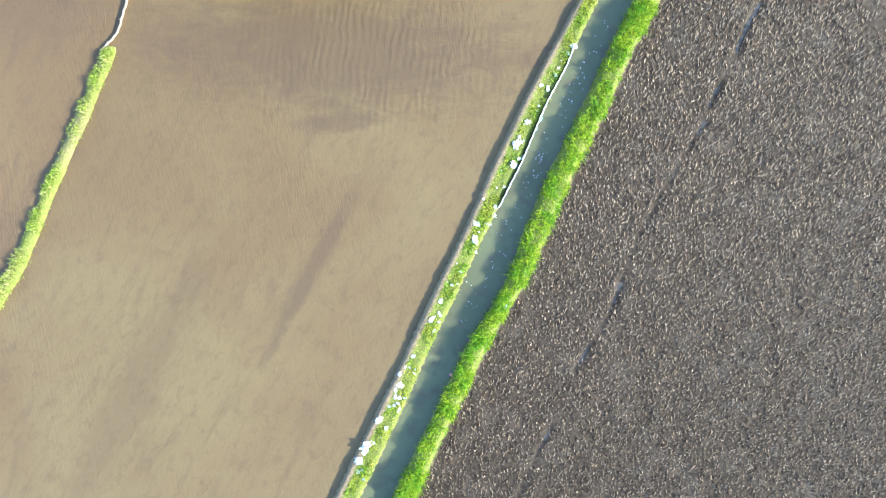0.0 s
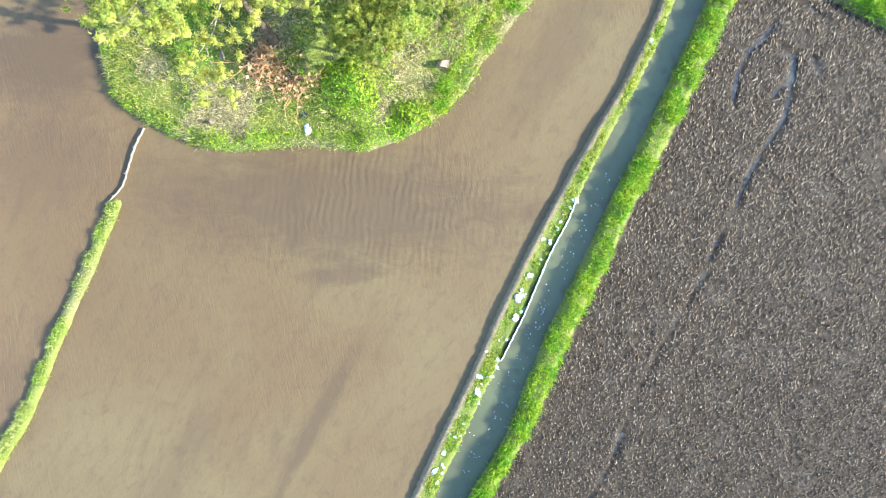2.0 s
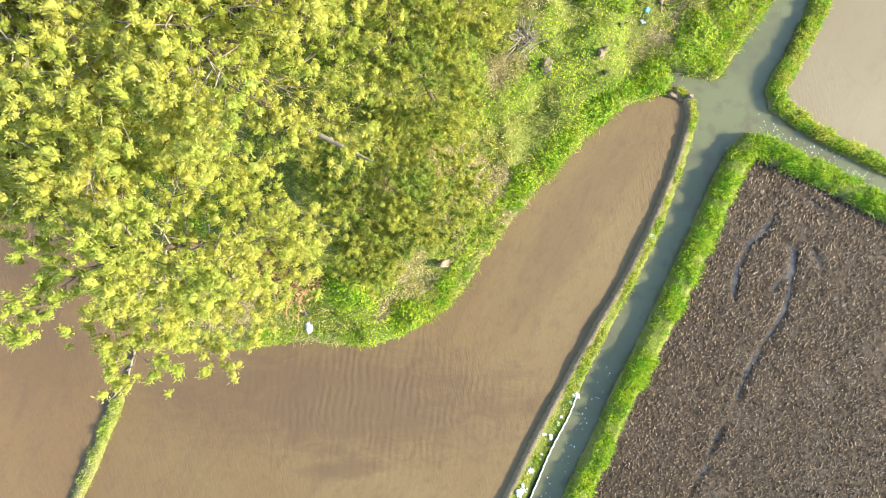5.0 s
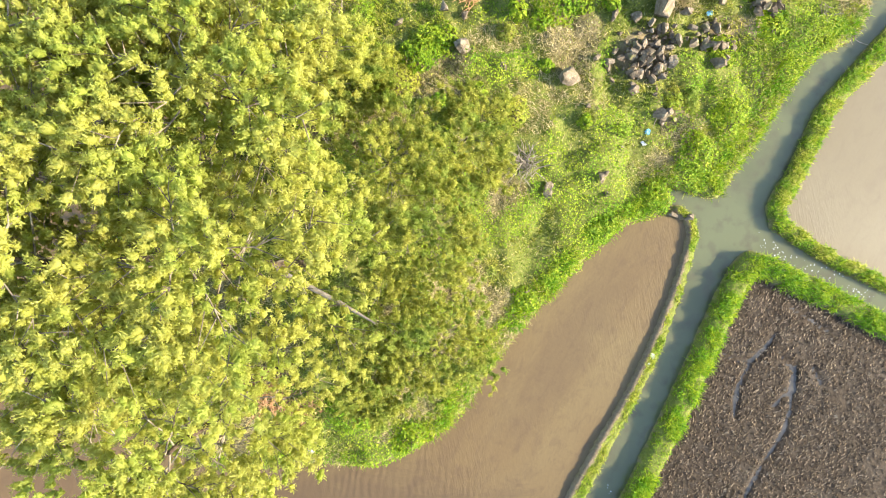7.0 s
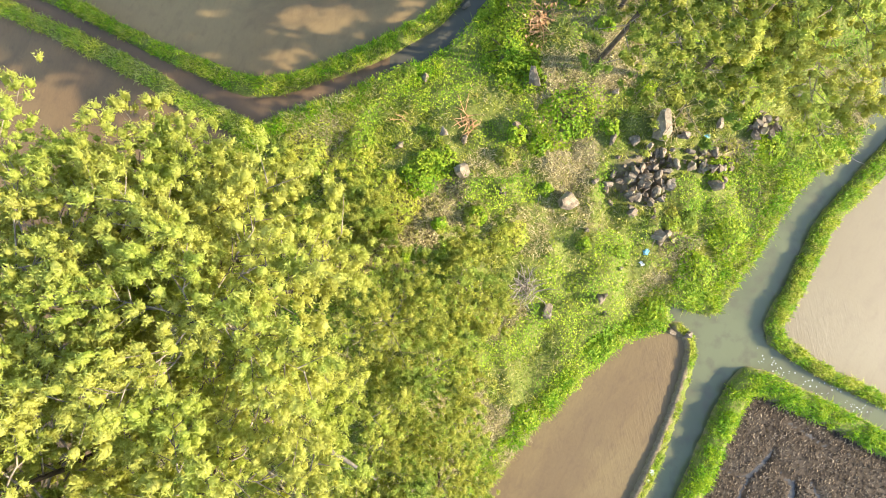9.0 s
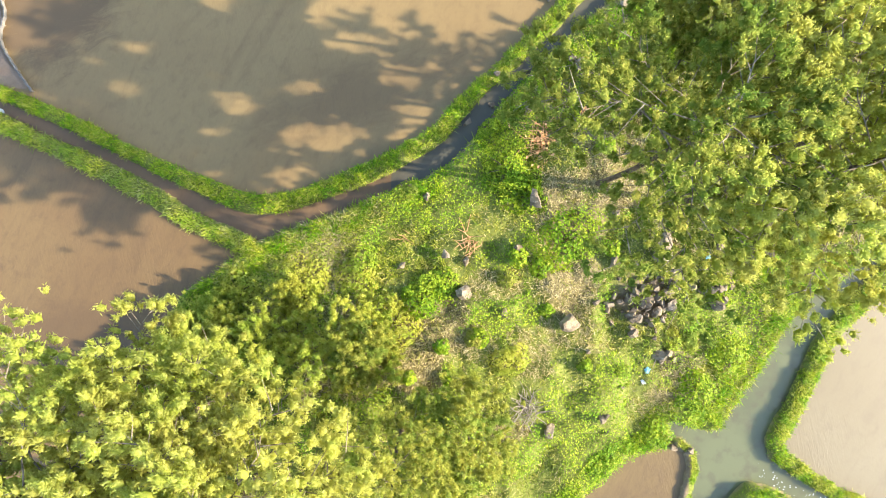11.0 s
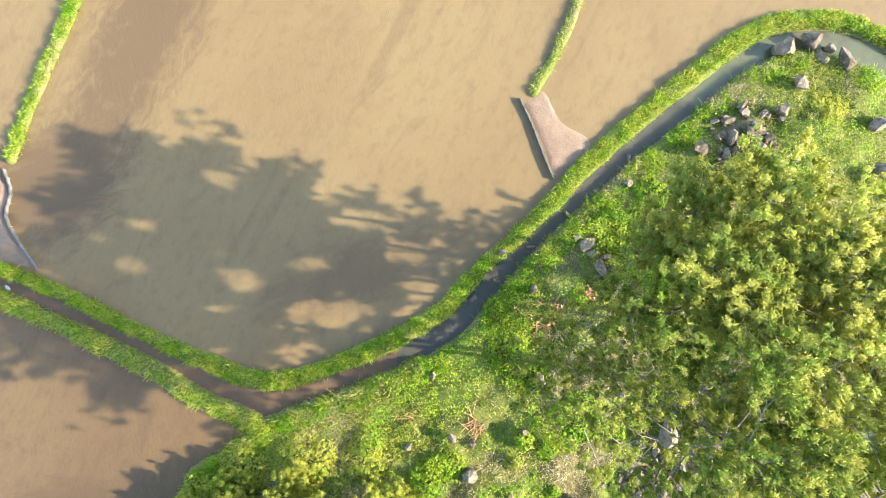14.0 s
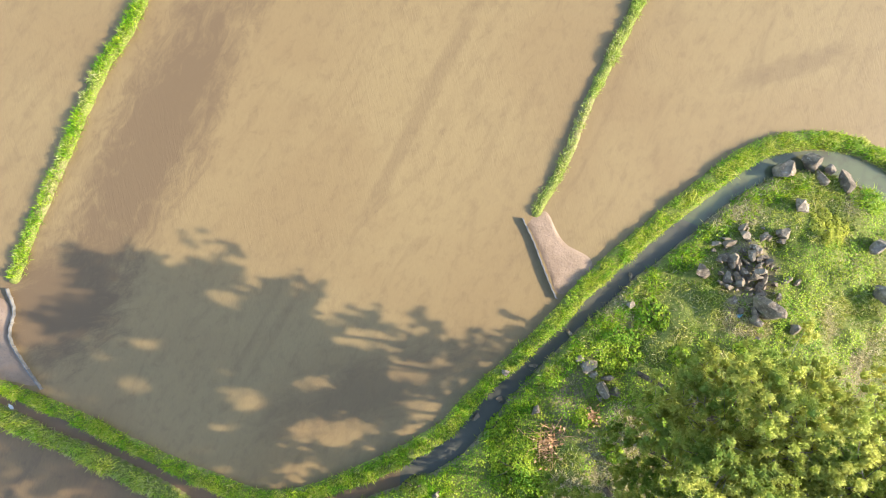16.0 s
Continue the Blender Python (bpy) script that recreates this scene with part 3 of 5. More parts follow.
sheet("canal_water_arm", _arm + [(-2.3, 33.0), (-9.0, 31.2)] + [tuple(p[:2]) for p in BUND_SOUTH_ARM[::-1]], -0.09, WATER_ARM, "brown silty water in the canal's western arm")
sheet("field_puddles", FIELD, -0.088, WATER_PUDDLE, "shallow grey puddle water in the field's wheel ruts")

# ---- plants ----
def blades(pos, length, width, lean, rng, way=None, bent=True):
    """Blades of grass: a bent strip of three triangles at each place, or one straight sliver."""
    n = len(pos)
    az = rng.uniform(0, 2 * np.pi, n) if way is None else way
    out = np.stack([np.cos(az), np.sin(az), np.zeros(n)], 1)
    turn = az + np.pi / 2 + rng.uniform(-0.9, 0.9, n)
    flat = np.stack([np.cos(turn), np.sin(turn), np.zeros(n)], 1) * (width / 2)[:, None]
    up = np.array([[0, 0, 1.0]])
    mid = pos + out * (length * lean * 0.35)[:, None] + up * (length * np.sqrt(1 - (lean * 0.55) ** 2) * 0.55)[:, None]
    tip = pos + out * (length * lean)[:, None] + up * (length * np.sqrt(np.clip(1 - lean ** 2, 0.03, 1)) * 0.9)[:, None]
    if not bent:
        return np.stack([pos - flat, pos + flat, tip], 1).reshape(-1, 3), np.arange(n * 3).reshape(-1, 3)
    v = np.stack([pos - flat, pos + flat, mid + flat * 0.8, mid - flat * 0.8, tip], 1).reshape(-1, 3)
    k = (np.arange(n) * 5)[:, None]
    f = np.concatenate([k + [[0, 1, 2]], k + [[0, 2, 3]], k + [[3, 2, 4]]], 0)
    return v, f


def leaf_quads(pos, axis, size, rng, flat=0.5):
    """Broad leaves: a folded rhombus at each place, facing roughly along axis."""
    n = len(pos)
    nor = axis + rng.normal(0, flat, (n, 3))
    nor /= np.linalg.norm(nor, axis=1)[:, None] + 1e-9
    t = np.cross(nor, rng.normal(0, 1, (n, 3)))
    t /= np.linalg.norm(t, axis=1)[:, None] + 1e-9
    s = np.cross(nor, t)
    L, W = size[:, None], (size * rng.uniform(0.45, 0.75, n))[:, None]
    v = np.stack([pos - t * L * 0.5, pos + s * W * 0.5 + nor * L * 0.08, pos + t * L * 0.5, pos - s * W * 0.5 + nor * L * 0.08], 1).reshape(-1, 3)
    k = (np.arange(n) * 4)[:, None]
    return v, np.concatenate([k + [[0, 1, 2]], k + [[0, 2, 3]]], 0)


def joined(chunks):
    vs, fs, n = [], [], 0
    for v, f in chunks:
        vs.append(v)
        fs.append(f + n)
        n += len(v)
    return np.concatenate(vs), np.concatenate(fs)


def tube(path, radii, sides=7):
    path, radii = np.asarray(path, float), np.asarray(radii, float)
    n = len(path)
    d = np.gradient(path, axis=0)
    d /= np.linalg.norm(d, axis=1)[:, None] + 1e-9
    ref = np.where(np.abs(d[:, 2:]) > 0.9, [[1.0, 0, 0]], [[0, 0, 1.0]])
    a = np.cross(d, ref)
    a /= np.linalg.norm(a, axis=1)[:, None] + 1e-9
    b = np.cross(d, a)
    ang = np.arange(sides) / sides * 2 * np.pi
    v = path[:, None] + radii[:, None, None] * (np.cos(ang)[None, :, None] * a[:, None] + np.sin(ang)[None, :, None] * b[:, None])
    i, j = np.meshgrid(np.arange(n - 1), np.arange(sides), indexing="ij")
    q = [i * sides + j, i * sides + (j + 1) % sides, (i + 1) * sides + (j + 1) % sides, (i + 1) * sides + j]
    q = np.stack([x.ravel() for x in q], 1)
    return v.reshape(-1, 3), np.concatenate([q[:, [0, 1, 2]], q[:, [0, 2, 3]]], 0)


_bm = bmesh.new()
bmesh.ops.create_icosphere(_bm, subdivisions=1, radius=1.0)
BUD = np.array([v.co[:] for v in _bm.verts])
BUD_F = np.array([[v.index for v in f.verts] for f in _bm.faces])
_bm.free()


def needle_tufts(centres, axes, size, rng, per=52):
    """Fluffy shoots of pine needles: a dense soft body, longer along its axis, with short needle bundles that fray its outline."""
    n = len(centres)
    R = size[:, None, None]
    long = rng.uniform(0.15, 0.75, (n, 1, 1))

    def drawn_out(p):
        along = (p * axes[:, None]).sum(2, keepdims=True)
        return p + axes[:, None] * along * long

    d = rng.normal(0, 1, (n, per, 3)) + axes[:, None] * 0.25
    d[:, :, 2] = np.where(d[:, :, 2] < -0.5, -d[:, :, 2], d[:, :, 2])
    d /= np.linalg.norm(d, axis=2)[:, :, None]
    root = drawn_out(d * R * rng.uniform(0.30, 0.85, (n, per, 1)))
    lie = np.cross(d, rng.normal(0, 1, (n, per, 3)))
    lie /= np.linalg.norm(lie, axis=2)[:, :, None] + 1e-9
    way = lie * rng.uniform(0.5, 1.0, (n, per, 1)) + d * rng.uniform(0.1, 0.6, (n, per, 1)) + axes[:, None] * 0.4
    way /= np.linalg.norm(way, axis=2)[:, :, None]
    side = np.cross(way, d + [0, 0, 0.5] + rng.normal(0, 0.35, (n, per, 3)))
    side /= np.linalg.norm(side, axis=2)[:, :, None] + 1e-9
    L, w = R * rng.uniform(0.36, 0.62, (n, per, 1)), rng.uniform(0.014, 0.026, (n, per, 1))
    v = (np.stack([root + way * L, root - side * w, root + side * w], 2) + centres[:, None, None]).reshape(-1, 3)
    k = len(BUD)
    bud = drawn_out(BUD[None] * R * rng.uniform(0.34, 0.68, (n, k, 1))) + centres[:, None]
    bf = (BUD_F[None] + (np.arange(n) * k)[:, None, None]).reshape(-1, 3) + len(v)
    return np.concatenate([v, bud.reshape(-1, 3)]), np.concatenate([np.arange(n * per * 3).reshape(-1, 3), bf]), n * per


def tree(name, base, height, spread, seed, label, group, low=0.40, limbs=20, subs=9, lean=(0, 0), mat=None, per=40, size=0.185, bunch=0.21, stout=1.0, gaps=()):
    """A tree: bent trunk, limbs with side branches, and a crown of needle shoots at the branch ends."""
    rng = np.random.default_rng(seed)
    gz = float(ground_z(*base)[0])
    u = np.linspace(0, 1, 9)
    bend = np.cumsum(rng.normal(0, 0.10, (9, 2)), 0) * u[:, None]
    trunk = np.stack([base[0] + lean[0] * u ** 1.3 + bend[:, 0], base[1] + lean[1] * u ** 1.3 + bend[:, 1], gz - 0.1 + (height + 0.1) * u], 1)
    wood = [tube(trunk, 0.0118 * stout * height * (1 - u) ** 0.8 + 0.02, 9)]
    branches, centres, axes = [], [], []
    for i in range(limbs):
        s = low + (0.98 - low) * ((i + 0.5) / limbs) ** 0.8
        at = np.array([np.interp(s, u, trunk[:, k]) for k in range(3)])
        az = i * 2.4 + rng.uniform(-0.4, 0.4)
        q = (s - low) / (1 - low)
        reach = spread * (0.35 + 0.75 * np.sqrt(max(0.0, 1 - (q * 1.02 - 0.22) ** 2 / 0.75))) * rng.uniform(0.72, 1.08)
        if q > 0.9:
            reach *= 0.55
        r = np.linspace(0, 1, 7)
        rise = rng.uniform(0.05, 0.30) + 0.30 * q
        yaw = az + np.cumsum(rng.normal(0, 0.09, 7))
        path = np.stack([at[0] + np.cos(yaw) * reach * r, at[1] + np.sin(yaw) * reach * r, at[2] + reach * (rise * r - 0.22 * r ** 2 + 0.10 * r ** 4)], 1)
        branch = [tube(path, 0.0036 * height * (1 - 0.85 * r) * (1.05 - 0.5 * s), 5)]
        m = max(4, int(subs * (0.5 + 0.5 * reach / spread)))
        for k in range(m):
            p = 0.28 + 0.72 * (k + rng.uniform(0, 1)) / m
            start = np.array([np.interp(p, r, path[:, c]) for c in range(3)])
            da = yaw[-1] + (1 if k % 2 else -1) * rng.uniform(0.35, 1.15)
            ln = reach * rng.uniform(0.22, 0.42) * (1.25 - 0.6 * p)
            e = np.linspace(0, 1, 4)
            sub = np.stack([start[0] + np.cos(da) * ln * e, start[1] + np.sin(da) * ln * e, start[2] + ln * (rng.uniform(0.0, 0.30) * e + 0.12 * e ** 2)], 1)
            branch.append(tube(sub, 0.0013 * height * (1 - 0.7 * e), 4))
            ends = rng.integers(3, 6)
            mids = rng.integers(1, 3)
            pts = np.concatenate([np.tile(sub[3], (ends, 1)), np.tile(sub[2] * 0.6 + sub[1] * 0.4, (mids, 1))])
            pts += rng.normal(0, 1, pts.shape) * bunch * [1, 1, 0.6] + [0, 0, 0.06]
            centres.append(pts)
            axes.append(np.tile([math.cos(da) * 0.5, math.sin(da) * 0.5, 0.75], (len(pts), 1)) + rng.normal(0, 0.25, pts.shape))
        branches.append(joined(branch))
        c = max(4, int(reach * 4.2))
        w = rng.uniform(0.03, 1.0, c) ** 0.9
        centres.append(np.stack([np.interp(w, r, path[:, x]) for x in range(3)], 1) + rng.normal(0, 0.30, (c, 3)) * [1, 1, 0.5] + [0, 0, 0.22])
        axes.append(np.tile([math.cos(az) * 0.3, math.sin(az) * 0.3, 0.85], (c, 1)) + rng.normal(0, 0.2, (c, 3)))
    cap = 44
    up = np.where(rng.uniform(0, 1, cap) < 0.35, 1.0, rng.uniform(low + 0.08, 1.0, cap))
    about = rng.normal(0, 0.42, (cap, 3)) * [1, 1, 0.6] + [0, 0, 0.05]
    centres.append(np.stack([np.interp(up, u, trunk[:, c]) for c in range(3)], 1) + about)
    axes.append(np.tile([0, 0, 1.0], (cap, 1)) + rng.normal(0, 0.3, (cap, 3)))
    centres, axes = np.concatenate(centres), np.concatenate(axes)
    axes /= np.linalg.norm(axes, axis=1)[:, None]
    # leave out tufts whose shadow would cover these ground spots, to keep them sunlit
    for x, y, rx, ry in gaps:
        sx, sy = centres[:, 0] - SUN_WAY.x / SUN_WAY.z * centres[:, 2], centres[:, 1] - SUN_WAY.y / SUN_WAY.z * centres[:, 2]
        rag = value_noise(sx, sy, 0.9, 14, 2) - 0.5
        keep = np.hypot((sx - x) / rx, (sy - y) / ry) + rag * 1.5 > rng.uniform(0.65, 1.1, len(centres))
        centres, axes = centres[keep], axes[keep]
    top = new(name)
    top.location = (*base, gz)
    back = np.array([base[0], base[1], gz])
    v, f, slivers = needle_tufts(centres, axes, size * rng.uniform(0.62, 1.30, len(centres)), rng, per)
    part("trunk", mesh_of("trunk", wood[0][0] - back, wood[0][1], BARK, True), top)
    for bv, bf in branches:
        part("limb", mesh_of("limb", bv - back, bf, LIMB_BARK, True), top)
    part("crown", mesh_of("crown", v - back, f, mat, np.arange(len(f)) >= slivers), top)
    return tagged(top, label, "tree", group)


_tall = "tall pine with bright yellow-green needles on the island"
for i, (base, h, sp, lean, seed) in enumerate([((-7.3, 15.6), 13.2, 3.3, (-0.1, -0.2), 101), ((-6.2, 20.2), 13.6, 3.7, (0.2, 0.0), 102), ((-9.6, 20.6), 14.2, 4.0, (-0.4, 0.3), 103),
                                               ((-6.2, 24.4), 13.2, 3.5, (0.0, 0.2), 104), ((-10.2, 25.4), 13.2, 4.0, (-0.3, 0.4), 105), ((-12.6, 19.4), 12.4, 3.0, (-0.3, 0.2), 106),
                                               ((-13.2, 23.2), 12.8, 3.5, (-0.5, 0.0), 107)]):
    pine = tree("pine_tree", base, h, sp, seed, _tall, "pines of the island grove", mat=NEEDLES, lean=lean, limbs=25 if i == 0 else 22, subs=10, low={0: 0.38, 3: 0.72, 4: 0.66}.get(i, 0.56))
    dead = {1: [(-6.1, 20.2, 6.5), (-4.9, 19.6, 6.6), (-3.7, 19.0, 6.8), (-2.5, 18.35, 7.1)], 4: [(-10.3, 25.6, 10.6), (-9.5, 25.9, 11.4), (-10.3, 25.5, 11.7), (-11.2, 25.4, 11.6)]}.get(i)
    if dead:
        dv, df = tube(dead, [0.11, 0.10, 0.08, 0.03], 7)
        part("dead_limb", mesh_of("dead_limb", dv - np.array(pine.location), df, BARE_WOOD, True), pine, "bare bleached limb")
tree("pine_tree", (-9.0, 25.7), 12.6, 2.7, 108, "leaning tall pine at the edge of the island grove", "pines of the island grove", mat=NEEDLES, limbs=17, subs=9, low=0.66, lean=(0.9, 1.0), stout=0.5)
for base, h, sp, seed in [((-7.8, 27.2), 2.4, 1.6, 118), ((-10.3, 27.6), 1.2, 1.2, 109), ((-4.9, 27.3), 2.6, 2.1, 110)]:
    tree("young_pine", base, h, sp, seed, "young bushy pine at the edge of the island grove", "pine saplings", mat=YOUNG, limbs=9, subs=6, low=0.15, stout=0.6)
for base, h, sp, seed in [((-9.9, 29.0), 0.7, 0.9, 111), ((-11.6, 28.2), 0.6, 0.8, 113), ((-3.2, 28.6), 1.2, 1.0, 114), ((-6.6, 29.2), 0.6, 0.8, 112), ((-12.4, 26.6), 0.8, 1.0, 117)]:
    tree("pine_sapling", base, h, sp, seed, "bushy yellow-green pine sapling at the island's west shore", "pine saplings", mat=YOUNG, limbs=7, subs=5, low=0.12, size=0.14, bunch=0.16)
SUN_GAPS = [(-10.4, 42.7, 1.0, 0.5), (-14.2, 40.8, 0.9, 0.5), (-14.4, 38.9, 1.2, 0.6), (-9.4, 38.2, 1.3, 0.6), (-4.2, 40.9, 1.2, 0.5), (-10.8, 36.9, 0.9, 0.4), (-5.6, 36.6, 2.2, 0.7), (-2.0, 39.3, 1.2, 0.6),
        (-8.0, 44.4, 1.4, 0.8), (-6.5, 38.9, 0.8, 0.35), (0.5, 41.5, 1.6, 0.5), (-0.6, 44.5, 3.0, 2.2), (-1.0, 37.4, 1.2, 0.5)]      # open gaps cut in the crowns so that sun falls on these ground spots
_dark = "broad pine with olive-green needles above the canal bend"
for base, h, sp, lean, seed in [((6.6, 34.2), 12.9, 4.2, (0, 0.2), 201), ((10.4, 33.4), 12.9, 3.9, (0.2, 0), 202), ((10.6, 37.6), 11.6, 3.8, (0.2, 0.4), 203), ((8.3, 39.2), 11.8, 2.5, (0.1, 0.2), 206), ((13.8, 35.4), 12.4, 4.0, (0.3, 0), 204)]:
    tree("pine_tree", base, h, sp, seed, _dark, "pines by the canal bend", mat=NEEDLES_DEEP if base[0] < 8 else LEAVES if base[1] > 39 else NEEDLES, lean=lean, limbs=22, subs=10, low=0.44 if base[0] < 8 else 0.62, stout=0.7, gaps=SUN_GAPS)
for base, h, sp, seed in [((7.6, 36.6), 7.2, 2.5, 205), ((14.6, 37.0), 9.5, 2.8, 207)]:
    tree("pine_tree", base, h, sp, seed, "lower pine with olive-green needles at the canal bend", "pines by the canal bend", mat=NEEDLES_DEEP, limbs=15, subs=8, low=0.45, gaps=SUN_GAPS)
_low = "low pine with olive-green crown beside the tall pines"
for base, h, sp, seed in [((-2.6, 18.9), 5.0, 2.6, 301), ((-0.5, 17.0), 5.6, 2.1, 302), ((-0.4, 21.3), 6.0, 2.2, 303), ((-2.1, 23.6), 6.6, 2.4, 304), ((0.3, 24.9), 4.8, 1.8, 305), ((-2.9, 15.0), 4.0, 1.3, 307), ((-3.4, 27.0), 3.4, 1.2, 308)]:
    tree("low_pine", base, h, sp, seed, _low, "low trees of the island", mat=LEAVES, limbs=15, subs=8, low=0.30, per=40, size=0.145, bunch=0.19)


def grass_on(name, line, per_metre, length, mat, label, seed, span=(-1.0, 1.0), bare=None):
    """Grass along a bund, between two offsets in half widths."""
    rng = np.random.default_rng(seed)
    seg = np.hypot(*np.diff(line[:, :2], axis=0).T)
    s = np.concatenate([[0], np.cumsum(seg)])
    n = int(s[-1] * per_metre)
    at = rng.uniform(0, s[-1], n)
    x, y, w = (np.interp(at, s, line[:, k]) for k in range(3))
    tx, ty = np.interp(at, s, np.gradient(line[:, 0], s)), np.interp(at, s, np.gradient(line[:, 1], s))
    k = np.hypot(tx, ty)
    off = rng.uniform(*span, n) * w
    x, y = x - ty / k * off, y + tx / k * off
    clump = value_noise(x, y, 0.50, seed, 2)
    keep = (rng.uniform(0, 1, n) < 0.45 + 0.9 * sstep(0.30, 0.62, clump)) & (np.abs(x) < 34) & (y > -20) & (y < 66)
    if bare:
        keep &= (np.abs(y - bare[0]) > bare[1] * rng.uniform(0.6, 1.1, n)) | (rng.uniform(0, 1, n) < 0.55)
    x, y, clump = x[keep], y[keep], clump[keep]
    z = ground_z(x, y)
    n = len(x)
    ln = length * rng.uniform(0.5, 1.25, n) * (0.45 + 1.15 * sstep(0.25, 0.75, clump))
    v, f = blades(np.stack([x, y, z - 0.02], 1), ln, rng.uniform(0.016, 0.042, n), rng.uniform(0.5, 0.98, n), rng)
    return tagged(new(name, mesh_of(name, v, f, mat)), label, "grass", kind="stuff")


grass_on("grass", BUND_FIELD, 700, 0.25, GRASS_LUSH, "dense bright green grass along the field bund", 1, (-1.05, 0.92))
grass_on("grass", BUND_MID, 300, 0.14, GRASS_THIN, "thin green grass and straw on the narrow bund", 2, (-0.95, 0.30))
grass_on("grass", BUND_WEST, 360, 0.18, GRASS_PALE, "short pale green grass on a paddy bund", 3, (-0.92, 0.92), (5.0, 1.7))
grass_on("grass", BUND_NORTH, 260, 0.20, GRASS_LUSH, "green grass on the winding canal bund", 4, (-0.88, 0.88))
grass_on("grass", BUND_NORTH, 520, 0.19, GRASS_THIN, "pale grass mixed in on the winding canal bund", 5, (-0.88, 0.88))
grass_on("grass", BUND_SOUTH_ARM, 230, 0.20, GRASS_PALE, "pale grass mixed in on the canal's south bund", 28, (-0.88, 0.88))
grass_on("grass", BUND_SOUTH_ARM, 260, 0.22, GRASS_THIN, "short green grass on the canal's south bund", 6, (-0.88, 0.88))
grass_on("grass", BUND_ARM_END, 560, 0.22, GRASS_THIN, "green grass where the south bund meets the island", 29, (-0.9, 0.9))
grass_on("grass", BUND_NORTH_WEST, 220, 0.20, GRASS_PALE, "pale grass mixed in on a straight paddy bund", 9, (-0.92, 0.92))
grass_on("grass", BUND_NORTH_WEST, 260, 0.24, GRASS_LUSH, "green grass on a straight paddy bund", 7, (-0.92, 0.92), (48.0, 1.7))
grass_on("grass", BUND_NORTH_MID, 420, 0.20, GRASS_PALE, "green grass on a straight paddy bund", 8, (-0.92, 0.92), (50.5, 1.7))

_bank = np.column_stack([SHORE, np.full(len(SHORE), 1.1)])
_far = int(np.argmin(np.hypot(SHORE[:, 0] - 19.3, SHORE[:, 1] - 32.3)))
_tip = int(np.argmin(np.hypot(SHORE[:, 0] - 20.0, SHORE[:, 1] - 46.8)))
_lush = int(np.argmin(np.hypot(SHORE[:, 0] + 2.2, SHORE[:, 1] - 11.5)))
grass_on("grass", _bank[:_lush], 130, 0.20, GRASS_PALE, "short pale green grass on the island's south shore", 20, (0.02, 0.9))
grass_on("grass", _bank[:_lush], 110, 0.22, GRASS_LUSH, "green grass mixed in on the island's south shore", 24, (0.02, 0.7))
grass_on("grass", _bank[_lush:_far], 300, 0.28, GRASS_LUSH, "lush bright green grass on the island's shore", 21, (0.02, 1.0))
grass_on("grass", _bank[_lush:_far], 150, 0.26, GRASS_THIN, "yellow-green grass mixed in on the island's shore", 25, (0.02, 1.0))
grass_on("grass", _bank[_tip:], 300, 0.26, GRASS_LUSH, "lush bright green grass along the canal bend", 22, (0.02, 1.0))
_slope_line = curve([(11.3, 25.0, 2.0), (13.2, 27.6, 2.2), (15.0, 29.6, 1.6), (16.8, 31.0, 1.0)])
grass_on("grass", _slope_line, 420, 0.24, GRASS_LUSH, "lush bright green grass on the slope to the canal", 23, (-1.0, 1.0))

grass_on("grass", curve([(12.0, 41.6, 2.0), (15.6, 44.2, 2.6), (17.6, 46.0, 1.8)]), 420, 0.17, GRASS_THIN, "pale yellow-green grass on the island's northern tip", 26)
grass_on("grass", curve([(-11.0, 29.0, 1.0), (-7.5, 30.0, 1.6), (-3.5, 30.8, 2.0), (-0.5, 31.8, 1.6)]), 680, 0.20, GRASS_THIN, "sunlit yellow-green grass on the island's west slope", 27)

# the island's plants: broad weeds in clumps, grass, and dry straw in the open patches
_rng = np.random.default_rng(55)
_x, _y = _rng.uniform(-16, 21.5, 620000), _rng.uniform(10.8, 48.4, 620000)
_ok = inside(_x, _y, SHORE)
OPEN = [(0.6, 29.5, 0.55), (-0.1, 31.2, 0.4), (3.8, 33.5, 0.6), (6.0, 39.6, 0.6), (6.6, 38.6, 0.55), (15.7, 46.7, 0.5), (14.8, 45.4, 0.45), (11.1, 43.8, 0.6), (13.6, 42.2, 0.75), (14.9, 41.2, 0.45),
        (-0.1, 14.8, 0.45), (6.7, 23.9, 0.4), (4.2, 23.4, 0.4), (9.3, 26.6, 0.5), (11.8, 28.8, 0.5), (3.3, 24.4, 0.8), (0.9, 31.8, 0.7), (4.2, 36.2, 0.5), (10.4, 22.3, 0.5)]
for _cx, _cy, _rx, _ry in [(x, y, r, r) for x, y, r in OPEN] + list(((8.5, 29.2, 1.45, 1.4), (13.3, 43.8, 1.5, 1.6), (11.4, 29.8, 1.5, 0.6), (13.9, 31.3, 0.9, 0.5), (5.1, 28.1, 0.6, 0.6), (9.3, 31.2, 0.8, 0.8))):
    _ok &= (((_x - _cx) / _rx) ** 2 + ((_y - _cy) / _ry) ** 2 > _rng.uniform(0.5, 1.2, len(_x))) | (_rng.uniform(0, 1, len(_x)) < 0.12)
_x, _y = _x[_ok], _y[_ok]
_herb, _dry = value_noise(_x, _y, 2.2, 77), value_noise(_x, _y, 2.6, 31)
_ragged = (value_noise(_x, _y, 0.5, 41, 2) - 0.5) * 0.5
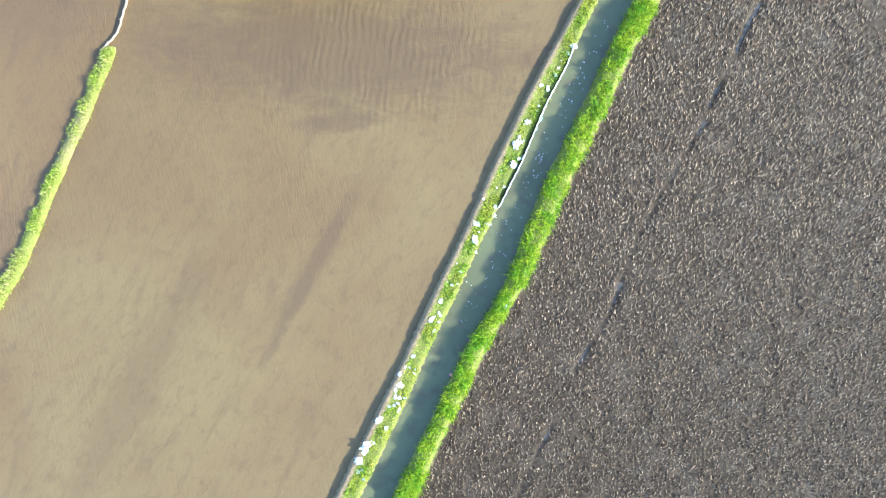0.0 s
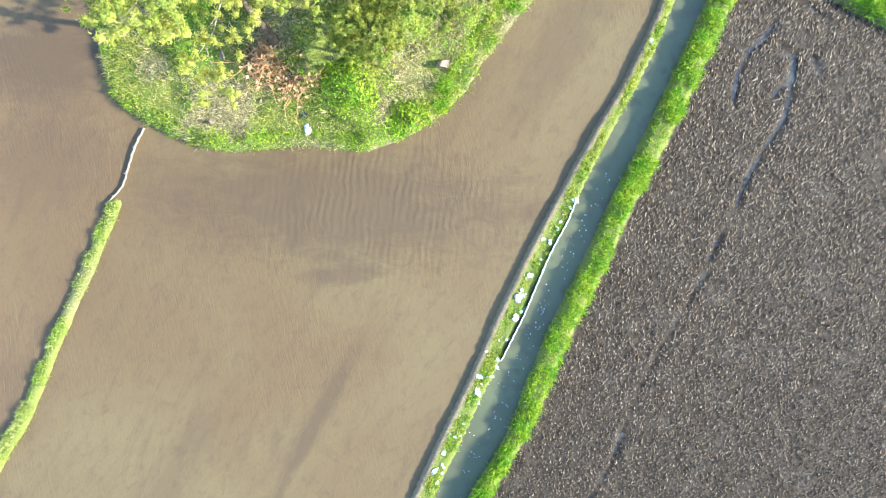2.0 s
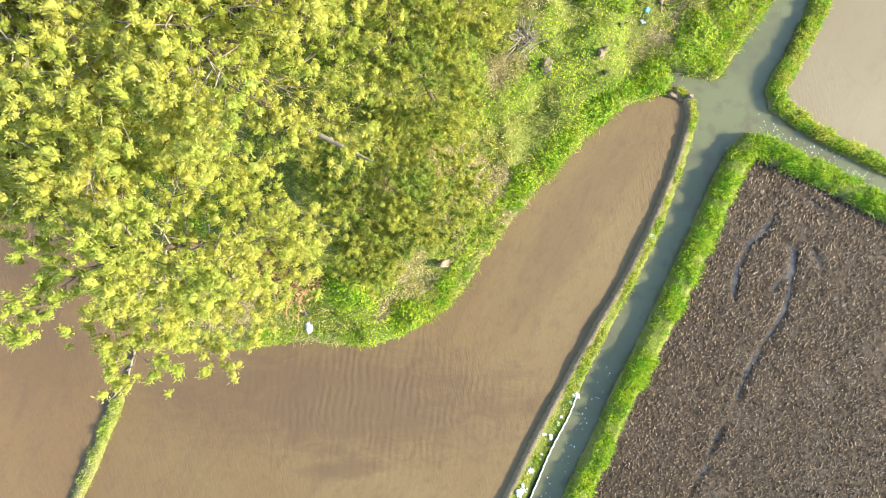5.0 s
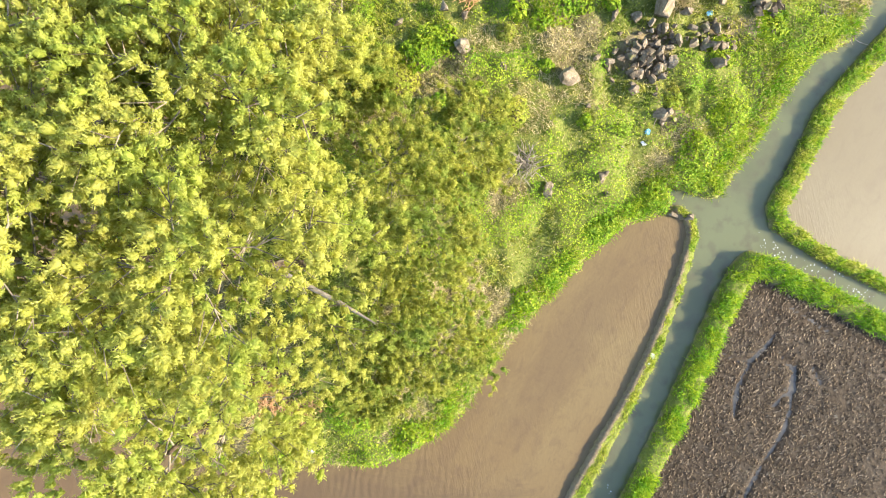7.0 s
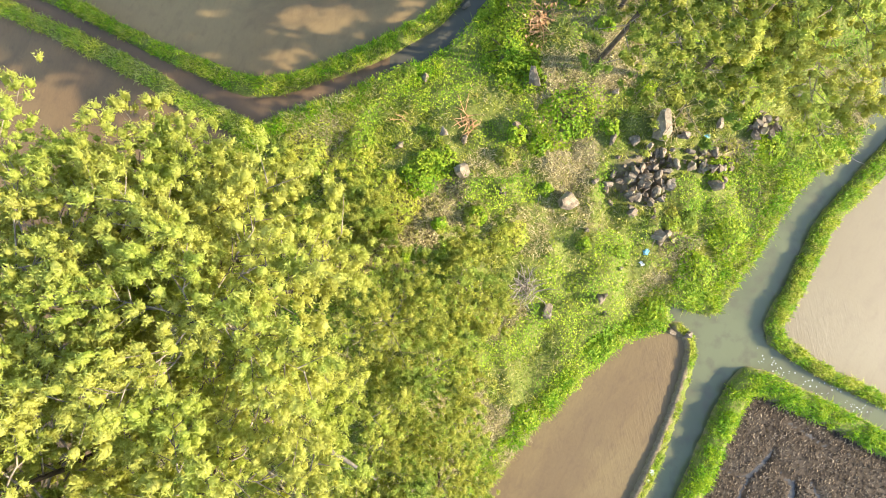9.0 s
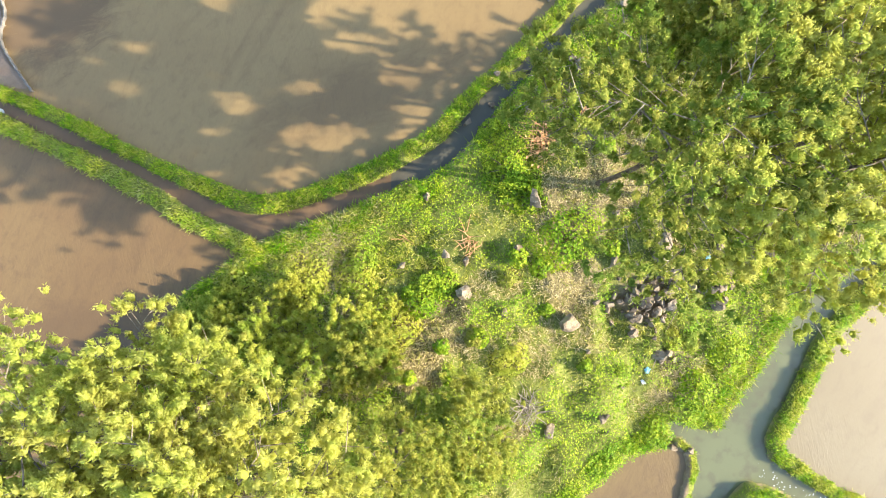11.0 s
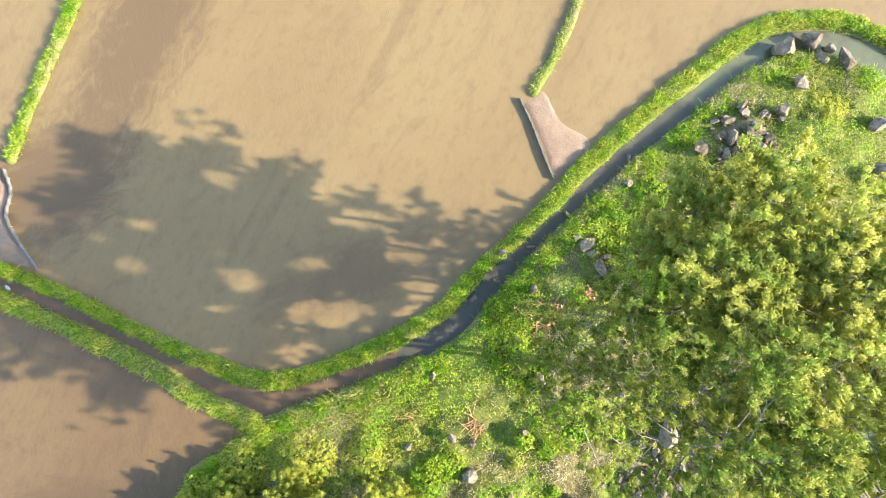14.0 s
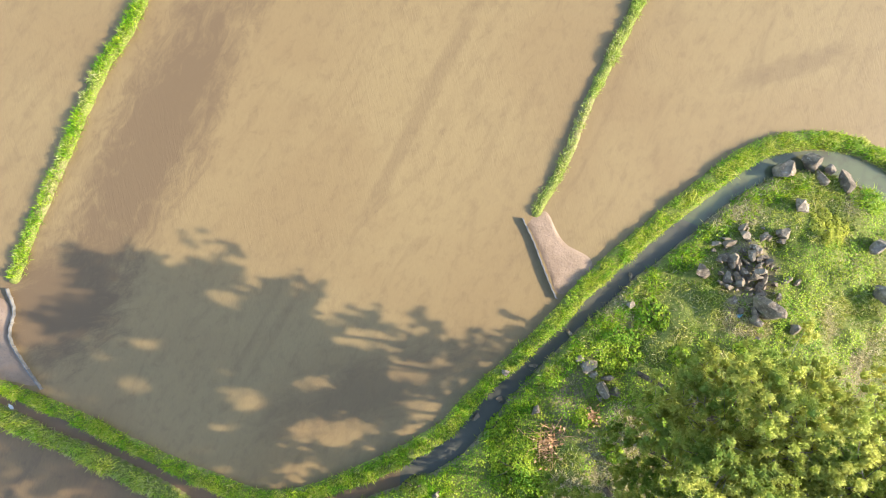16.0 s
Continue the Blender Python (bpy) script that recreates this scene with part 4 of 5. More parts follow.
for _cx, _cy, _rx, _ry in [(3.6, 26.5, 1.5, 1.2), (4.8, 29.8, 1.2, 0.9), (2.0, 29.7, 1.0, 0.8), (-1.4, 13.6, 0.9, 1.6), (10.1, 31.4, 0.9, 0.9), (8.8, 24.1, 0.9, 0.6), (18.0, 32.2, 0.9, 0.8), (4.6, 34.6, 0.8, 0.5)]:
    _in = np.clip(1.35 - np.hypot((_x - _cx) / _rx, (_y - _cy) / _ry) + _ragged, 0, 1)
    _dry, _herb = np.maximum(_dry, 0.80 * _in), _herb - 0.35 * _in
for _cx, _cy, _rx, _ry in [(5.9, 31.7, 1.6, 1.5), (1.9, 34.3, 2.0, 1.3), (6.9, 26.0, 1.3, 1.5), (-0.6, 30.0, 1.5, 1.1), (7.4, 40.3, 1.6, 1.1), (4.6, 37.6, 1.9, 2.0), (3.0, 36.6, 1.4, 1.2), (12.2, 26.6, 1.4, 1.0), (10.2, 27.2, 0.8, 0.7)]:
    _in = np.clip(1.35 - np.hypot((_x - _cx) / _rx, (_y - _cy) / _ry) + _ragged, 0, 1)
    _herb, _dry = np.maximum(_herb, 0.75 * _in), _dry - 0.4 * _in
_r = _rng.uniform(0, 1, len(_x))
_clump = sstep(0.34, 0.68, value_noise(_x, _y, 1.05, 78))
_r = _r + 0.30 * (1 - _clump) * (_rng.uniform(0, 1, len(_x)) < 0.6)
_broad = np.clip(1.25 - np.hypot((_x - 3.6) / 6.2, (_y - 28.6) / 4.2) + _ragged * 0.8, 0, 1) * sstep(0.35, 0.55, value_noise(_x, _y, 1.3, 35))
_dry, _herb = np.maximum(_dry, np.where(_herb < 0.70, 0.82 * _broad, 0)), np.where(_herb < 0.70, _herb - 0.16 * _broad, _herb)
_slope = np.clip(1.2 - np.hypot((_x - 12.6) / 3.6, (_y - 26.8) / 3.0) + _ragged, 0, 1)
_dry = _dry - 0.45 * _slope
_herb = _herb - 0.12 * sstep(1.0, -1.5, _x) * sstep(27.0, 28.5, _y)
_w = (_r < 0.62 * sstep(0.46, 0.60, _herb) * (1 - sstep(0.56, 0.68, _dry)))
_g = ~_w & (_r < 0.46 * (1 - 0.7 * sstep(0.54, 0.66, _dry)))
_d = ~_w & ~_g & (_r < 0.50 + 0.35 * sstep(0.50, 0.62, _dry))


def _at(mask):
    return np.stack([_x[mask], _y[mask], ground_z(_x[mask], _y[mask])], 1)


_p = _at(_w)
_n = len(_p)
_v, _f = leaf_quads(_p + np.stack([np.zeros(_n), np.zeros(_n), _rng.uniform(0.30, 1.0, _n) * (0.10 + 0.80 * _clump[_w])], 1), np.tile([0.25, 0, 1.0], (_n, 1)), _rng.uniform(0.055, 0.125, _n), _rng, 0.42)
tagged(new("weeds", mesh_of("weeds", _v, _f, WEEDS)), "bright green broad-leaved weeds in clumps on the island", "weeds", kind="stuff")
_p = _at(_g)
_n = len(_p)
_v, _f = blades(_p, _rng.uniform(0.10, 0.30, _n) * (0.6 + 1.1 * _clump[_g]), _rng.uniform(0.026, 0.056, _n), _rng.uniform(0.6, 0.98, _n), _rng, bent=False)
tagged(new("grass", mesh_of("grass", _v, _f, GRASS_WILD)), "yellow-green wild grass covering the island", "grass", kind="stuff")
_p = _at(_d)
_n = len(_p)
_v, _f = blades(_p, _rng.uniform(0.12, 0.36, _n), _rng.uniform(0.020, 0.042, _n), _rng.uniform(0.6, 0.98, _n), _rng, bent=False)
tagged(new("dry_grass", mesh_of("dry_grass", _v, _f, GRASS_DRY)), "pale dry grass in open patches of the island", "grass", kind="stuff")

# rice stubble left in the wet field
_rng = np.random.default_rng(66)
_x, _y = np.meshgrid(np.arange(-4, 21.5, 0.135), np.arange(-13.5, 20.5, 0.165))
_x = (_x + _rng.uniform(-0.07, 0.07, _x.shape)).ravel()
_y = (_y + _rng.uniform(-0.09, 0.09, _y.shape)).ravel()
_e, _ww, _s = to_line(_x, _y, BUND_FIELD)
_ok = inside(_x, _y, FIELD) & (_e > _ww + 0.12)
for _rut in RUTS:
    _dd = to_line(_x, _y, _rut, 1.5)[0]
    _ok &= _dd > _rng.uniform(0.02, 0.16, len(_x))
_bald = value_noise(_x, _y, 1.6, 91)
_ok &= ~((_bald > 0.70) & (_y > 9) & (_rng.uniform(0, 1, len(_x)) < 0.6))
_x, _y = _x[_ok], _y[_ok]
_k = 5
_n = len(_x) * _k
_xx, _yy = np.repeat(_x, _k) + _rng.normal(0, 0.020, _n), np.repeat(_y, _k) + _rng.normal(0, 0.045, _n)
_way = np.repeat(_rng.normal(1.40, 0.36, len(_x)), _k) + _rng.normal(0, 0.25, _n)
_v, _f = blades(np.stack([_xx, _yy, ground_z(_xx, _yy) - 0.01], 1), _rng.uniform(0.12, 0.20, _n), _rng.uniform(0.034, 0.060, _n), _rng.uniform(0.50, 0.95, _n), _rng, _way, False)
tagged(new("rice_stubble", mesh_of("rice_stubble", _v, _f, STRAW)), "grey-brown rice stubble tufts standing in wet mud", "stubble", kind="stuff")

# ---- stones ----
def stone_mesh(seed):
    """A worn boulder: a rounded body cut by a few rough planes."""
    rng = random.Random(seed)
    bm = bmesh.new()
    bmesh.ops.create_icosphere(bm, subdivisions=3, radius=0.5)
    cuts = [(Vector((rng.gauss(0, 1), rng.gauss(0, 1), rng.gauss(0.2, 0.8))).normalized(), rng.uniform(0.17, 0.36)) for _ in range(11)]
    for v in bm.verts:
        for n, d in cuts:
            over = v.co.dot(n) - d
            if over > 0:
                v.co -= n * over
        v.co += v.co.normalized() * (noise.fractal(v.co * 3.2 + Vector((seed, 0, 0)), 1.0, 2.0, 3) * 0.05)
    me = bpy.data.meshes.new("rock")
    bm.to_mesh(me)
    bm.free()
    me.materials.append(STONE)
    return me


STONES = [stone_mesh(k) for k in range(8)]
_rock_rng = random.Random(12)


def rock(x, y, size, label, group, sink=0.22, water=None, name="rock"):
    ob = new(name, STONES[_rock_rng.randrange(8)])
    z = float(ground_z(x, y)[0]) if water is None else water
    sx, sy, sz = size * _rock_rng.uniform(0.95, 1.25), size * _rock_rng.uniform(0.8, 1.1), size * _rock_rng.uniform(0.75, 1.05)
    ob.location = (x, y, z + sz * (0.36 - sink))
    ob.rotation_euler = (_rock_rng.uniform(-0.25, 0.25), _rock_rng.uniform(-0.25, 0.25), _rock_rng.uniform(0, 6.28))
    ob.scale = (sx, sy, sz)
    return tagged(ob, label, "rock", group)


for x, y, s in [(5.1, 28.1, 1.25), (0.6, 29.5, 1.0), (-0.1, 31.2, 0.66), (0.8, 30.9, 0.55), (-2.1, 30.7, 0.56), (6.7, 23.9, 0.68), (7.0, 23.2, 0.40), (3.8, 33.5, 1.05), (7.4, 32.9, 0.42), (-0.9, 33.8, 0.5),
                (8.0, 27.6, 0.6), (9.3, 26.6, 0.8), (9.3, 31.2, 1.45), (12.6, 32.2, 0.5), (14.1, 31.2, 0.66), (13.4, 30.9, 0.56), (11.8, 28.8, 0.86), (11.2, 30.3, 0.66), (15.5, 32.9, 0.56)]:
    rock(x, y, s, "weathered grey boulder lying in the island's weeds", "boulders in the clearing", -0.02)
for x, y, s in [(1.0, 37.2, 0.5), (2.1, 38.0, 0.5), (2.3, 39.3, 0.38), (3.6, 39.5, 0.5), (5.3, 41.0, 0.5), (8.2, 43.5, 0.48), (3.6, 37.6, 0.7), (6.0, 39.6, 0.96), (6.6, 38.6, 0.9), (6.3, 39.2, 0.6), (5.7, 39.9, 0.5), (6.9, 39.0, 0.55), (7.2, 38.4, 0.7), (6.5, 38.1, 0.5), (8.0, 42.3, 0.6), (15.1, 27.2, 0.33), (14.7, 26.6, 0.3)]:
    rock(x, y, s, "grey stone at the canal's edge", "stones along the canal", -0.05)
for x, y, s in [(15.2, 48.3, 1.15), (16.4, 48.7, 1.1), (16.8, 48.0, 0.85), (17.3, 48.3, 0.75), (17.9, 47.85, 1.2), (18.6, 47.5, 0.46), (15.7, 46.7, 0.95), (19.2, 44.8, 1.2), (19.4, 42.6, 1.25), (14.8, 45.4, 0.76),
                (11.1, 43.8, 1.05), (13.6, 42.2, 1.4), (14.9, 41.2, 0.76), (13.3, 40.6, 0.56), (14.0, 45.3, 0.6)]:
    rock(x, y, s, "pale grey boulder on the island's northern tip", "boulders on the northern tip", -0.12, -0.10 if y > 47.4 else None)
for x, y, s in [(-0.1, 14.8, 0.76), (-10.3, 12.3, 0.41), (-8.1, 13.2, 0.3), (3.5, 18.9, 0.33), (-9.6, 15.0, 0.5), (10.1, 22.3, 0.56), (10.75, 22.2, 0.6)]:
    rock(x, y, s, "pale grey stone on the grassy shore", "stones on the southern shore", 0.05)
for cx, cy, rx, ry, n in [(8.5, 29.2, 1.55, 1.5, 130), (13.3, 43.8, 1.75, 1.75, 128), (11.4, 29.8, 2.0, 0.8, 50), (13.9, 31.3, 1.2, 0.7, 32)]:
    for _ in range(n):
        a, r = _rock_rng.uniform(0, 6.28), 1.12 * math.sqrt(_rock_rng.uniform(0, 1)) * _rock_rng.uniform(0.35, 1.15)
        rock(cx + rx * r * math.cos(a), cy + ry * r * math.sin(a), 0.14 + 0.58 * _rock_rng.uniform(0, 1) ** 2.2, "angular rubble stone in a loose heap", "rubble heaps", -0.35 * max(0.0, 1 - r), name="rubble_stone")
_slab = rock(4.4, 23.3, 0.62, "pale tan slab of stone standing in the weeds", "boulders in the clearing", -0.1)
_slab.scale, _slab.rotation_euler = (0.62, 1.35, 0.6), (0.1, 0.15, -0.28)
for x, y, s in [(9.6, 26.7, 0.62), (9.9, 26.4, 0.42), (9.4, 26.3, 0.40), (10.3, 31.0, 0.7), (11.8, 31.4, 0.6), (12.6, 31.7, 0.42), (6.4, 29.0, 0.4), (7.2, 30.8, 0.5), (3.0, 31.4, 0.5), (2.4, 28.6, 0.45), (6.0, 26.9, 0.3), (7.6, 25.2, 0.32)]:
    rock(x, y, s, "brown-grey broken stone half sunk in weeds", "boulders in the clearing", 0.02)


# ---- shrubs, brushwood, withered fronds ----
def shrub(x, y, radius, high, seed, mat, label):
    rng = np.random.default_rng(seed)
    n = int(520 * radius ** 2) + 160
    a, r = rng.uniform(0, 2 * np.pi, n), np.sqrt(rng.uniform(0, 1, n))
    edge = radius * (0.45 + 0.95 * value_noise(np.cos(a) * 1.5 + 9, np.sin(a) * 1.5 + 9, 0.9, seed))
    px, py = x + np.cos(a) * r * edge, y + np.sin(a) * r * edge
    lump = value_noise(px, py, 0.45, seed + 3)
    dome = high * 0.75 * np.clip(1 - r ** 3, 0, 1) * (0.15 + 1.3 * lump)
    gz = ground_z(px, py)
    p = np.stack([px, py, gz + 0.03 + dome * rng.uniform(0.55, 1.0, n)], 1)
    v, f = leaf_quads(p, np.stack([np.cos(a) * r, np.sin(a) * r, np.full(n, 1.1)], 1), rng.uniform(0.09, 0.19, n), rng, 0.4)
    o = np.array([x, y, float(ground_z(x, y)[0])])
    top = new("shrub")
    top.location = o
    stems = [tube([o + [0, 0, -0.05], o + [math.cos(q) * radius * 0.3, math.sin(q) * radius * 0.3, high * 0.4], o + [math.cos(q) * radius * 0.6, math.sin(q) * radius * 0.6, high * 0.5]], [0.025, 0.018, 0.008], 5) for q in rng.uniform(0, 6.28, 6)]
    sv, sf = joined(stems)
    part("stem", mesh_of("stem", sv - o, sf, BARK), top)
    part("foliage", mesh_of("foliage", v - o, f, mat), top)
    return tagged(top, label, "shrub", "shrubs of the island")


_green = "bright green leafy shrub spreading over the island slope"
for k, (x, y, r, h) in enumerate([(2.6, 35.0, 1.5, 0.7), (5.0, 31.6, 1.5, 0.7), (3.4, 34.0, 1.2, 0.6), (-0.4, 29.9, 0.9, 0.6), (7.4, 40.3, 1.2, 0.6), (-4.1, 13.9, 1.3, 0.8), (-1.7, 12.6, 0.9, 0.5), (11.0, 25.1, 1.0, 0.5),
                                  (9.1, 23.2, 0.8, 0.5), (12.4, 26.4, 1.0, 0.5), (-1.3, 29.2, 1.0, 0.7), (12.0, 29.4, 0.8, 0.6), (14.3, 30.6, 0.9, 0.6), (3.4, 18.6, 0.7, 0.4), (6.9, 21.7, 0.8, 0.4), (8.9, 41.8, 0.9, 0.5)]):
    shrub(x, y, r, h, 400 + k, WEEDS, _green)
for k, (x, y, r, h) in enumerate([(9.9, 27.3, 0.5, 0.7), (-9.4, 29.6, 1.3, 1.0), (-6.6, 30.0, 1.5, 0.9), (-4.0, 30.4, 1.2, 0.8), (-11.4, 28.6, 1.0, 1.0), (-6.6, 27.6, 1.4, 1.3), (-2.2, 28.0, 1.1, 0.9), (17.0, 45.6, 1.0, 0.6), (2.6, 26.6, 0.9, 1.0)]):
    shrub(x, y, r, h, 450 + k, YOUNG, "yellow-green bushy shrub at the edge of the grove")


_plot = random.Random(31)
for k in range(46):
    x, y = _plot.uniform(-2.5, 15.5), _plot.uniform(24.0, 40.5)
    if not bool(inside(np.array([x]), np.array([y]), SHORE)[0]) or any(math.hypot(x - a, y - b) < r + 0.5 for a, b, r in OPEN) or math.hypot(x - 8.5, y - 29.2) < 1.7:
        continue
    shrub(x, y, _plot.uniform(0.30, 0.62), _plot.uniform(0.45, 0.95), 500 + k, WEEDS if k % 3 else LEAVES, "small clump of tall green weeds in the clearing")


def brushwood(name, x, y, radius, count, seed, mat, label, fronds=0):
    """A tangle of bare sticks, with withered fronds on some."""
    rng = np.random.default_rng(seed)
    gz = float(ground_z(x, y)[0])
    o = np.array([x, y, gz])
    top = new(name)
    top.location = o
    for _ in range(count):
        a, b = rng.uniform(0, 6.28), rng.uniform(0, 6.28)
        s = np.array([math.cos(a), math.sin(a), 0]) * radius * rng.uniform(0, 0.8) + [0, 0, 0.05]
        d = np.array([math.cos(b), math.sin(b), rng.uniform(0.05, 0.5)]) * radius * rng.uniform(0.5, 1.1)
        v, f = tube([s, s + d * 0.5 + rng.normal(0, 0.06, 3), s + d], [0.024, 0.017, 0.007], 5)
        part("stick", mesh_of("stick", v, f, mat), top)
    if fronds:
        p = rng.normal(0, radius * 0.45, (fronds, 3)) * [1, 1, 0.12] + [0, 0, 0.28]
        v, f = leaf_quads(p, np.tile([0, 0, 1.0], (fronds, 1)), rng.uniform(0.10, 0.26, fronds), rng, 0.5)
        tagged(part("frond", mesh_of("frond", v, f, DEAD), top), kind="stuff")
    return tagged(top, label, "brushwood", "brushwood on the island")


brushwood("brushwood", 10.1, 31.5, 0.8, 60, 10, GRASS_DRY, "pale heap of withered stalks beside the rubble")
brushwood("brushwood", 18.1, 32.2, 0.8, 50, 11, GRASS_DRY, "pale heap of withered stalks at the canal bank")
brushwood("brushwood", 0.9, 31.8, 0.75, 26, 1, DEAD, "tangle of dry brown sticks on the slope")
brushwood("brushwood", 3.3, 24.4, 0.85, 64, 2, BARE_WOOD, "heap of bare grey branches in the weeds")
brushwood("brushwood", 9.3, 26.7, 0.5, 14, 3, BARE_WOOD, "few bleached sticks beside a boulder")
brushwood("brushwood", -2.0, 31.9, 0.5, 10, 4, DEAD, "few dry brown sticks in the grass")
brushwood("brushwood", 4.3, 36.2, 1.05, 64, 5, DEAD, "pile of withered orange-brown cut branches", 60)
brushwood("brushwood", 6.1, 37.3, 0.4, 6, 6, DEAD, "small pile of withered orange-brown twigs", 50)
brushwood("brushwood", -7.9, 14.9, 1.35, 60, 7, DEAD, "withered orange-brown bush under the pines", 220)
brushwood("brushwood", -6.7, 14.0, 1.1, 40, 12, DEAD, "withered orange-brown branches on the south shore", 150)
brushwood("brushwood", 16.9, 31.0, 0.7, 12, 8, BARE_WOOD, "bleached dead branch above the canal bank")
brushwood("brushwood", 18.0, 30.2, 0.5, 9, 9, BARE_WOOD, "bleached twigs hanging over the canal")


# ---- paddy boards, silt flats, litter ----
def board(name, line, high, mat, label, z0=-0.12, thick=0.03, rim=None):
    """A corrugated bund board set on edge along a line, with a folded rim on top."""
    c = curve([(*p, 0) for p in line], 0.08)
    s = np.arange(len(c))
    d = np.gradient(c[:, :2], axis=0)
    d /= np.linalg.norm(d, axis=1)[:, None]
    nrm = np.stack([-d[:, 1], d[:, 0]], 1)
    mid = c[:, :2] + nrm * (np.sin(s * 1.3) * 0.012)[:, None]
    lift = high + (value_noise(s * 0.08, s * 0, 1.0, 5) - 0.5) * 0.06

    def wall(half, bottom, upper):
        rows = [np.column_stack([mid + nrm * o, np.broadcast_to(z, s.shape)]) for o, z in ((-half, bottom), (-half, upper), (half, upper), (half, bottom))]
        v = np.stack(rows, 1).reshape(-1, 3)
        i = (np.arange(len(s) - 1) * 4)[:, None]
        f = np.concatenate([i + [[a, b, 4 + b, 4 + a]] for a, b in ((0, 1), (1, 2), (2, 3), (3, 0))], 0)
        return v, np.concatenate([f, [[0, 3, 2, 1]], [[len(v) - 4 + q for q in (0, 1, 2, 3)]]], 0)

    o = np.array([*line[0], 0.0])
    top = new(name)
    top.location = o
    v, f = wall(thick / 2, z0, lift)
    body = part("sheet", mesh_of("sheet", v - o, f, mat), top)
    v, f = wall(thick * 0.9, lift - 0.02, lift + 0.02)
    part("rim", mesh_of("rim", v - o, f, rim or mat), body, "folded top edge")
    for q in range(6, len(s), 14):
        p = np.array([*(mid[q] + nrm[q] * 0.05), 0.0])
        v, f = tube([p + [0, 0, -0.2], p + [0, 0, float(lift[q]) + 0.07]], [0.022, 0.018], 6)
        part("stake", mesh_of("stake", v - o, f, BARE_WOOD), top)
    return tagged(top, label, "fence")


board("bund_board", [(-15.1, 8.7), (-14.4, 9.5), (-14.1, 10.4), (-13.8, 11.3), (-13.4, 12.1)], 0.13, BOARD_PALE, "pale plastic bund board curving from bund to island", thick=0.018)
board("bund_board", [(3.2, 46.3), (3.7, 45.2), (4.1, 44.1), (4.4, 43.3), (4.7, 42.6)], 0.20, BOARD_GREY, "grey bund board holding back a flat of silt", rim=BOARD_GREY)
board("bund_board", [(-20.3, 43.4), (-20.0, 42.4), (-20.2, 41.2), (-19.6, 40.0), (-18.8, 38.8)], 0.18, BOARD_GREY, "grey bund board holding back a flat of silt", rim=BOARD_GREY)
board("canal_sheet", [(5.75, 8.9), (5.4, 8.0), (4.6, 6.5), (4.0, 5.1), (3.45, 3.8), (3.0, 2.9), (2.45, 1.8)], 0.22, PLASTIC_DARK, "black plastic sheet with white rim lining the canal", z0=-0.3, rim=PLASTIC_WHITE)


def flat(name, outline, label):
    """A low flat of silt that just breaks the water."""
    c = curve([*outline, outline[0]], 0.2)[:-1]
    c = c + (np.stack([value_noise(c[:, 0], c[:, 1], 0.5, 3), value_noise(c[:, 0], c[:, 1], 0.5, 4)], 1) - 0.5) * 0.12
    mid = c.mean(0)
    rings = [np.column_stack([mid + (c - mid) * k, np.full(len(c), z)]) for k, z in ((1.0, -0.02), (0.92, 0.018), (0.6, 0.035), (0.3, 0.04))]
    v = np.concatenate([*rings, [[*mid, 0.04]]])
    n = len(c)
    i = np.arange(n)
    f = [np.stack([a * n + i, a * n + (i + 1) % n, (a + 1) * n + (i + 1) % n], 1) for a in range(3)] + [np.stack([a * n + i, (a + 1) * n + (i + 1) % n, (a + 1) * n + i], 1) for a in range(3)]
    f.append(np.stack([3 * n + i, 3 * n + (i + 1) % n, np.full(n, 4 * n)], 1))
    return tagged(new(name, mesh_of(name, v, np.concatenate(f), MUD_BARE, True)), label, "mud", kind="structure")


flat("silt_flat", [(3.35, 46.1), (3.9, 46.6), (4.3, 46.7), (4.7, 45.9), (5.2, 45.1), (6.4, 44.4), (6.3, 43.6), (5.5, 42.9), (4.8, 42.7), (4.5, 43.4), (4.2, 44.2), (3.8, 45.2)], "smooth pinkish silt flat beside the bund board")
flat("silt_flat", [(-21.8, 43.2), (-20.5, 43.0), (-20.2, 42.2), (-20.4, 41.2), (-19.8, 40.1), (-19.0, 39.0), (-19.8, 39.0), (-21.8, 39.8)], "smooth grey silt flat behind the bund board")


def litter(x, y, size, seed, mat, name, label, category="plastic bag", z=None):
    """A crumpled plastic bag or sheet."""
    bm = bmesh.new()
    bmesh.ops.create_icosphere(bm, subdivisions=3, radius=0.5)
    for v in bm.verts:
        d = v.co.normalized()
        v.co = d * (0.32 + 0.34 * noise.noise(d * 2.1 + Vector((seed * 3.7, 0, 0))) + 0.20 * noise.noise(d * 5.5 + Vector((0, seed * 2.1, 0))))
        v.co.z *= 0.36
    me = bpy.data.meshes.new(name)
    bm.to_mesh(me)
    bm.free()
    me.materials.append(mat)
    ob = new(name, me)
    rr = random.Random(seed)
    k = size * 0.95
    ob.location = (x, y, (float(ground_z(x, y)[0]) if z is None else z) + 0.10 * k)
    ob.rotation_euler = (rr.uniform(-0.2, 0.2), rr.uniform(-0.2, 0.2), rr.uniform(0, 6.28))
    ob.scale = (k * rr.uniform(0.9, 1.3), k * rr.uniform(0.7, 1.0), k)
    return tagged(ob, label, category, "litter")


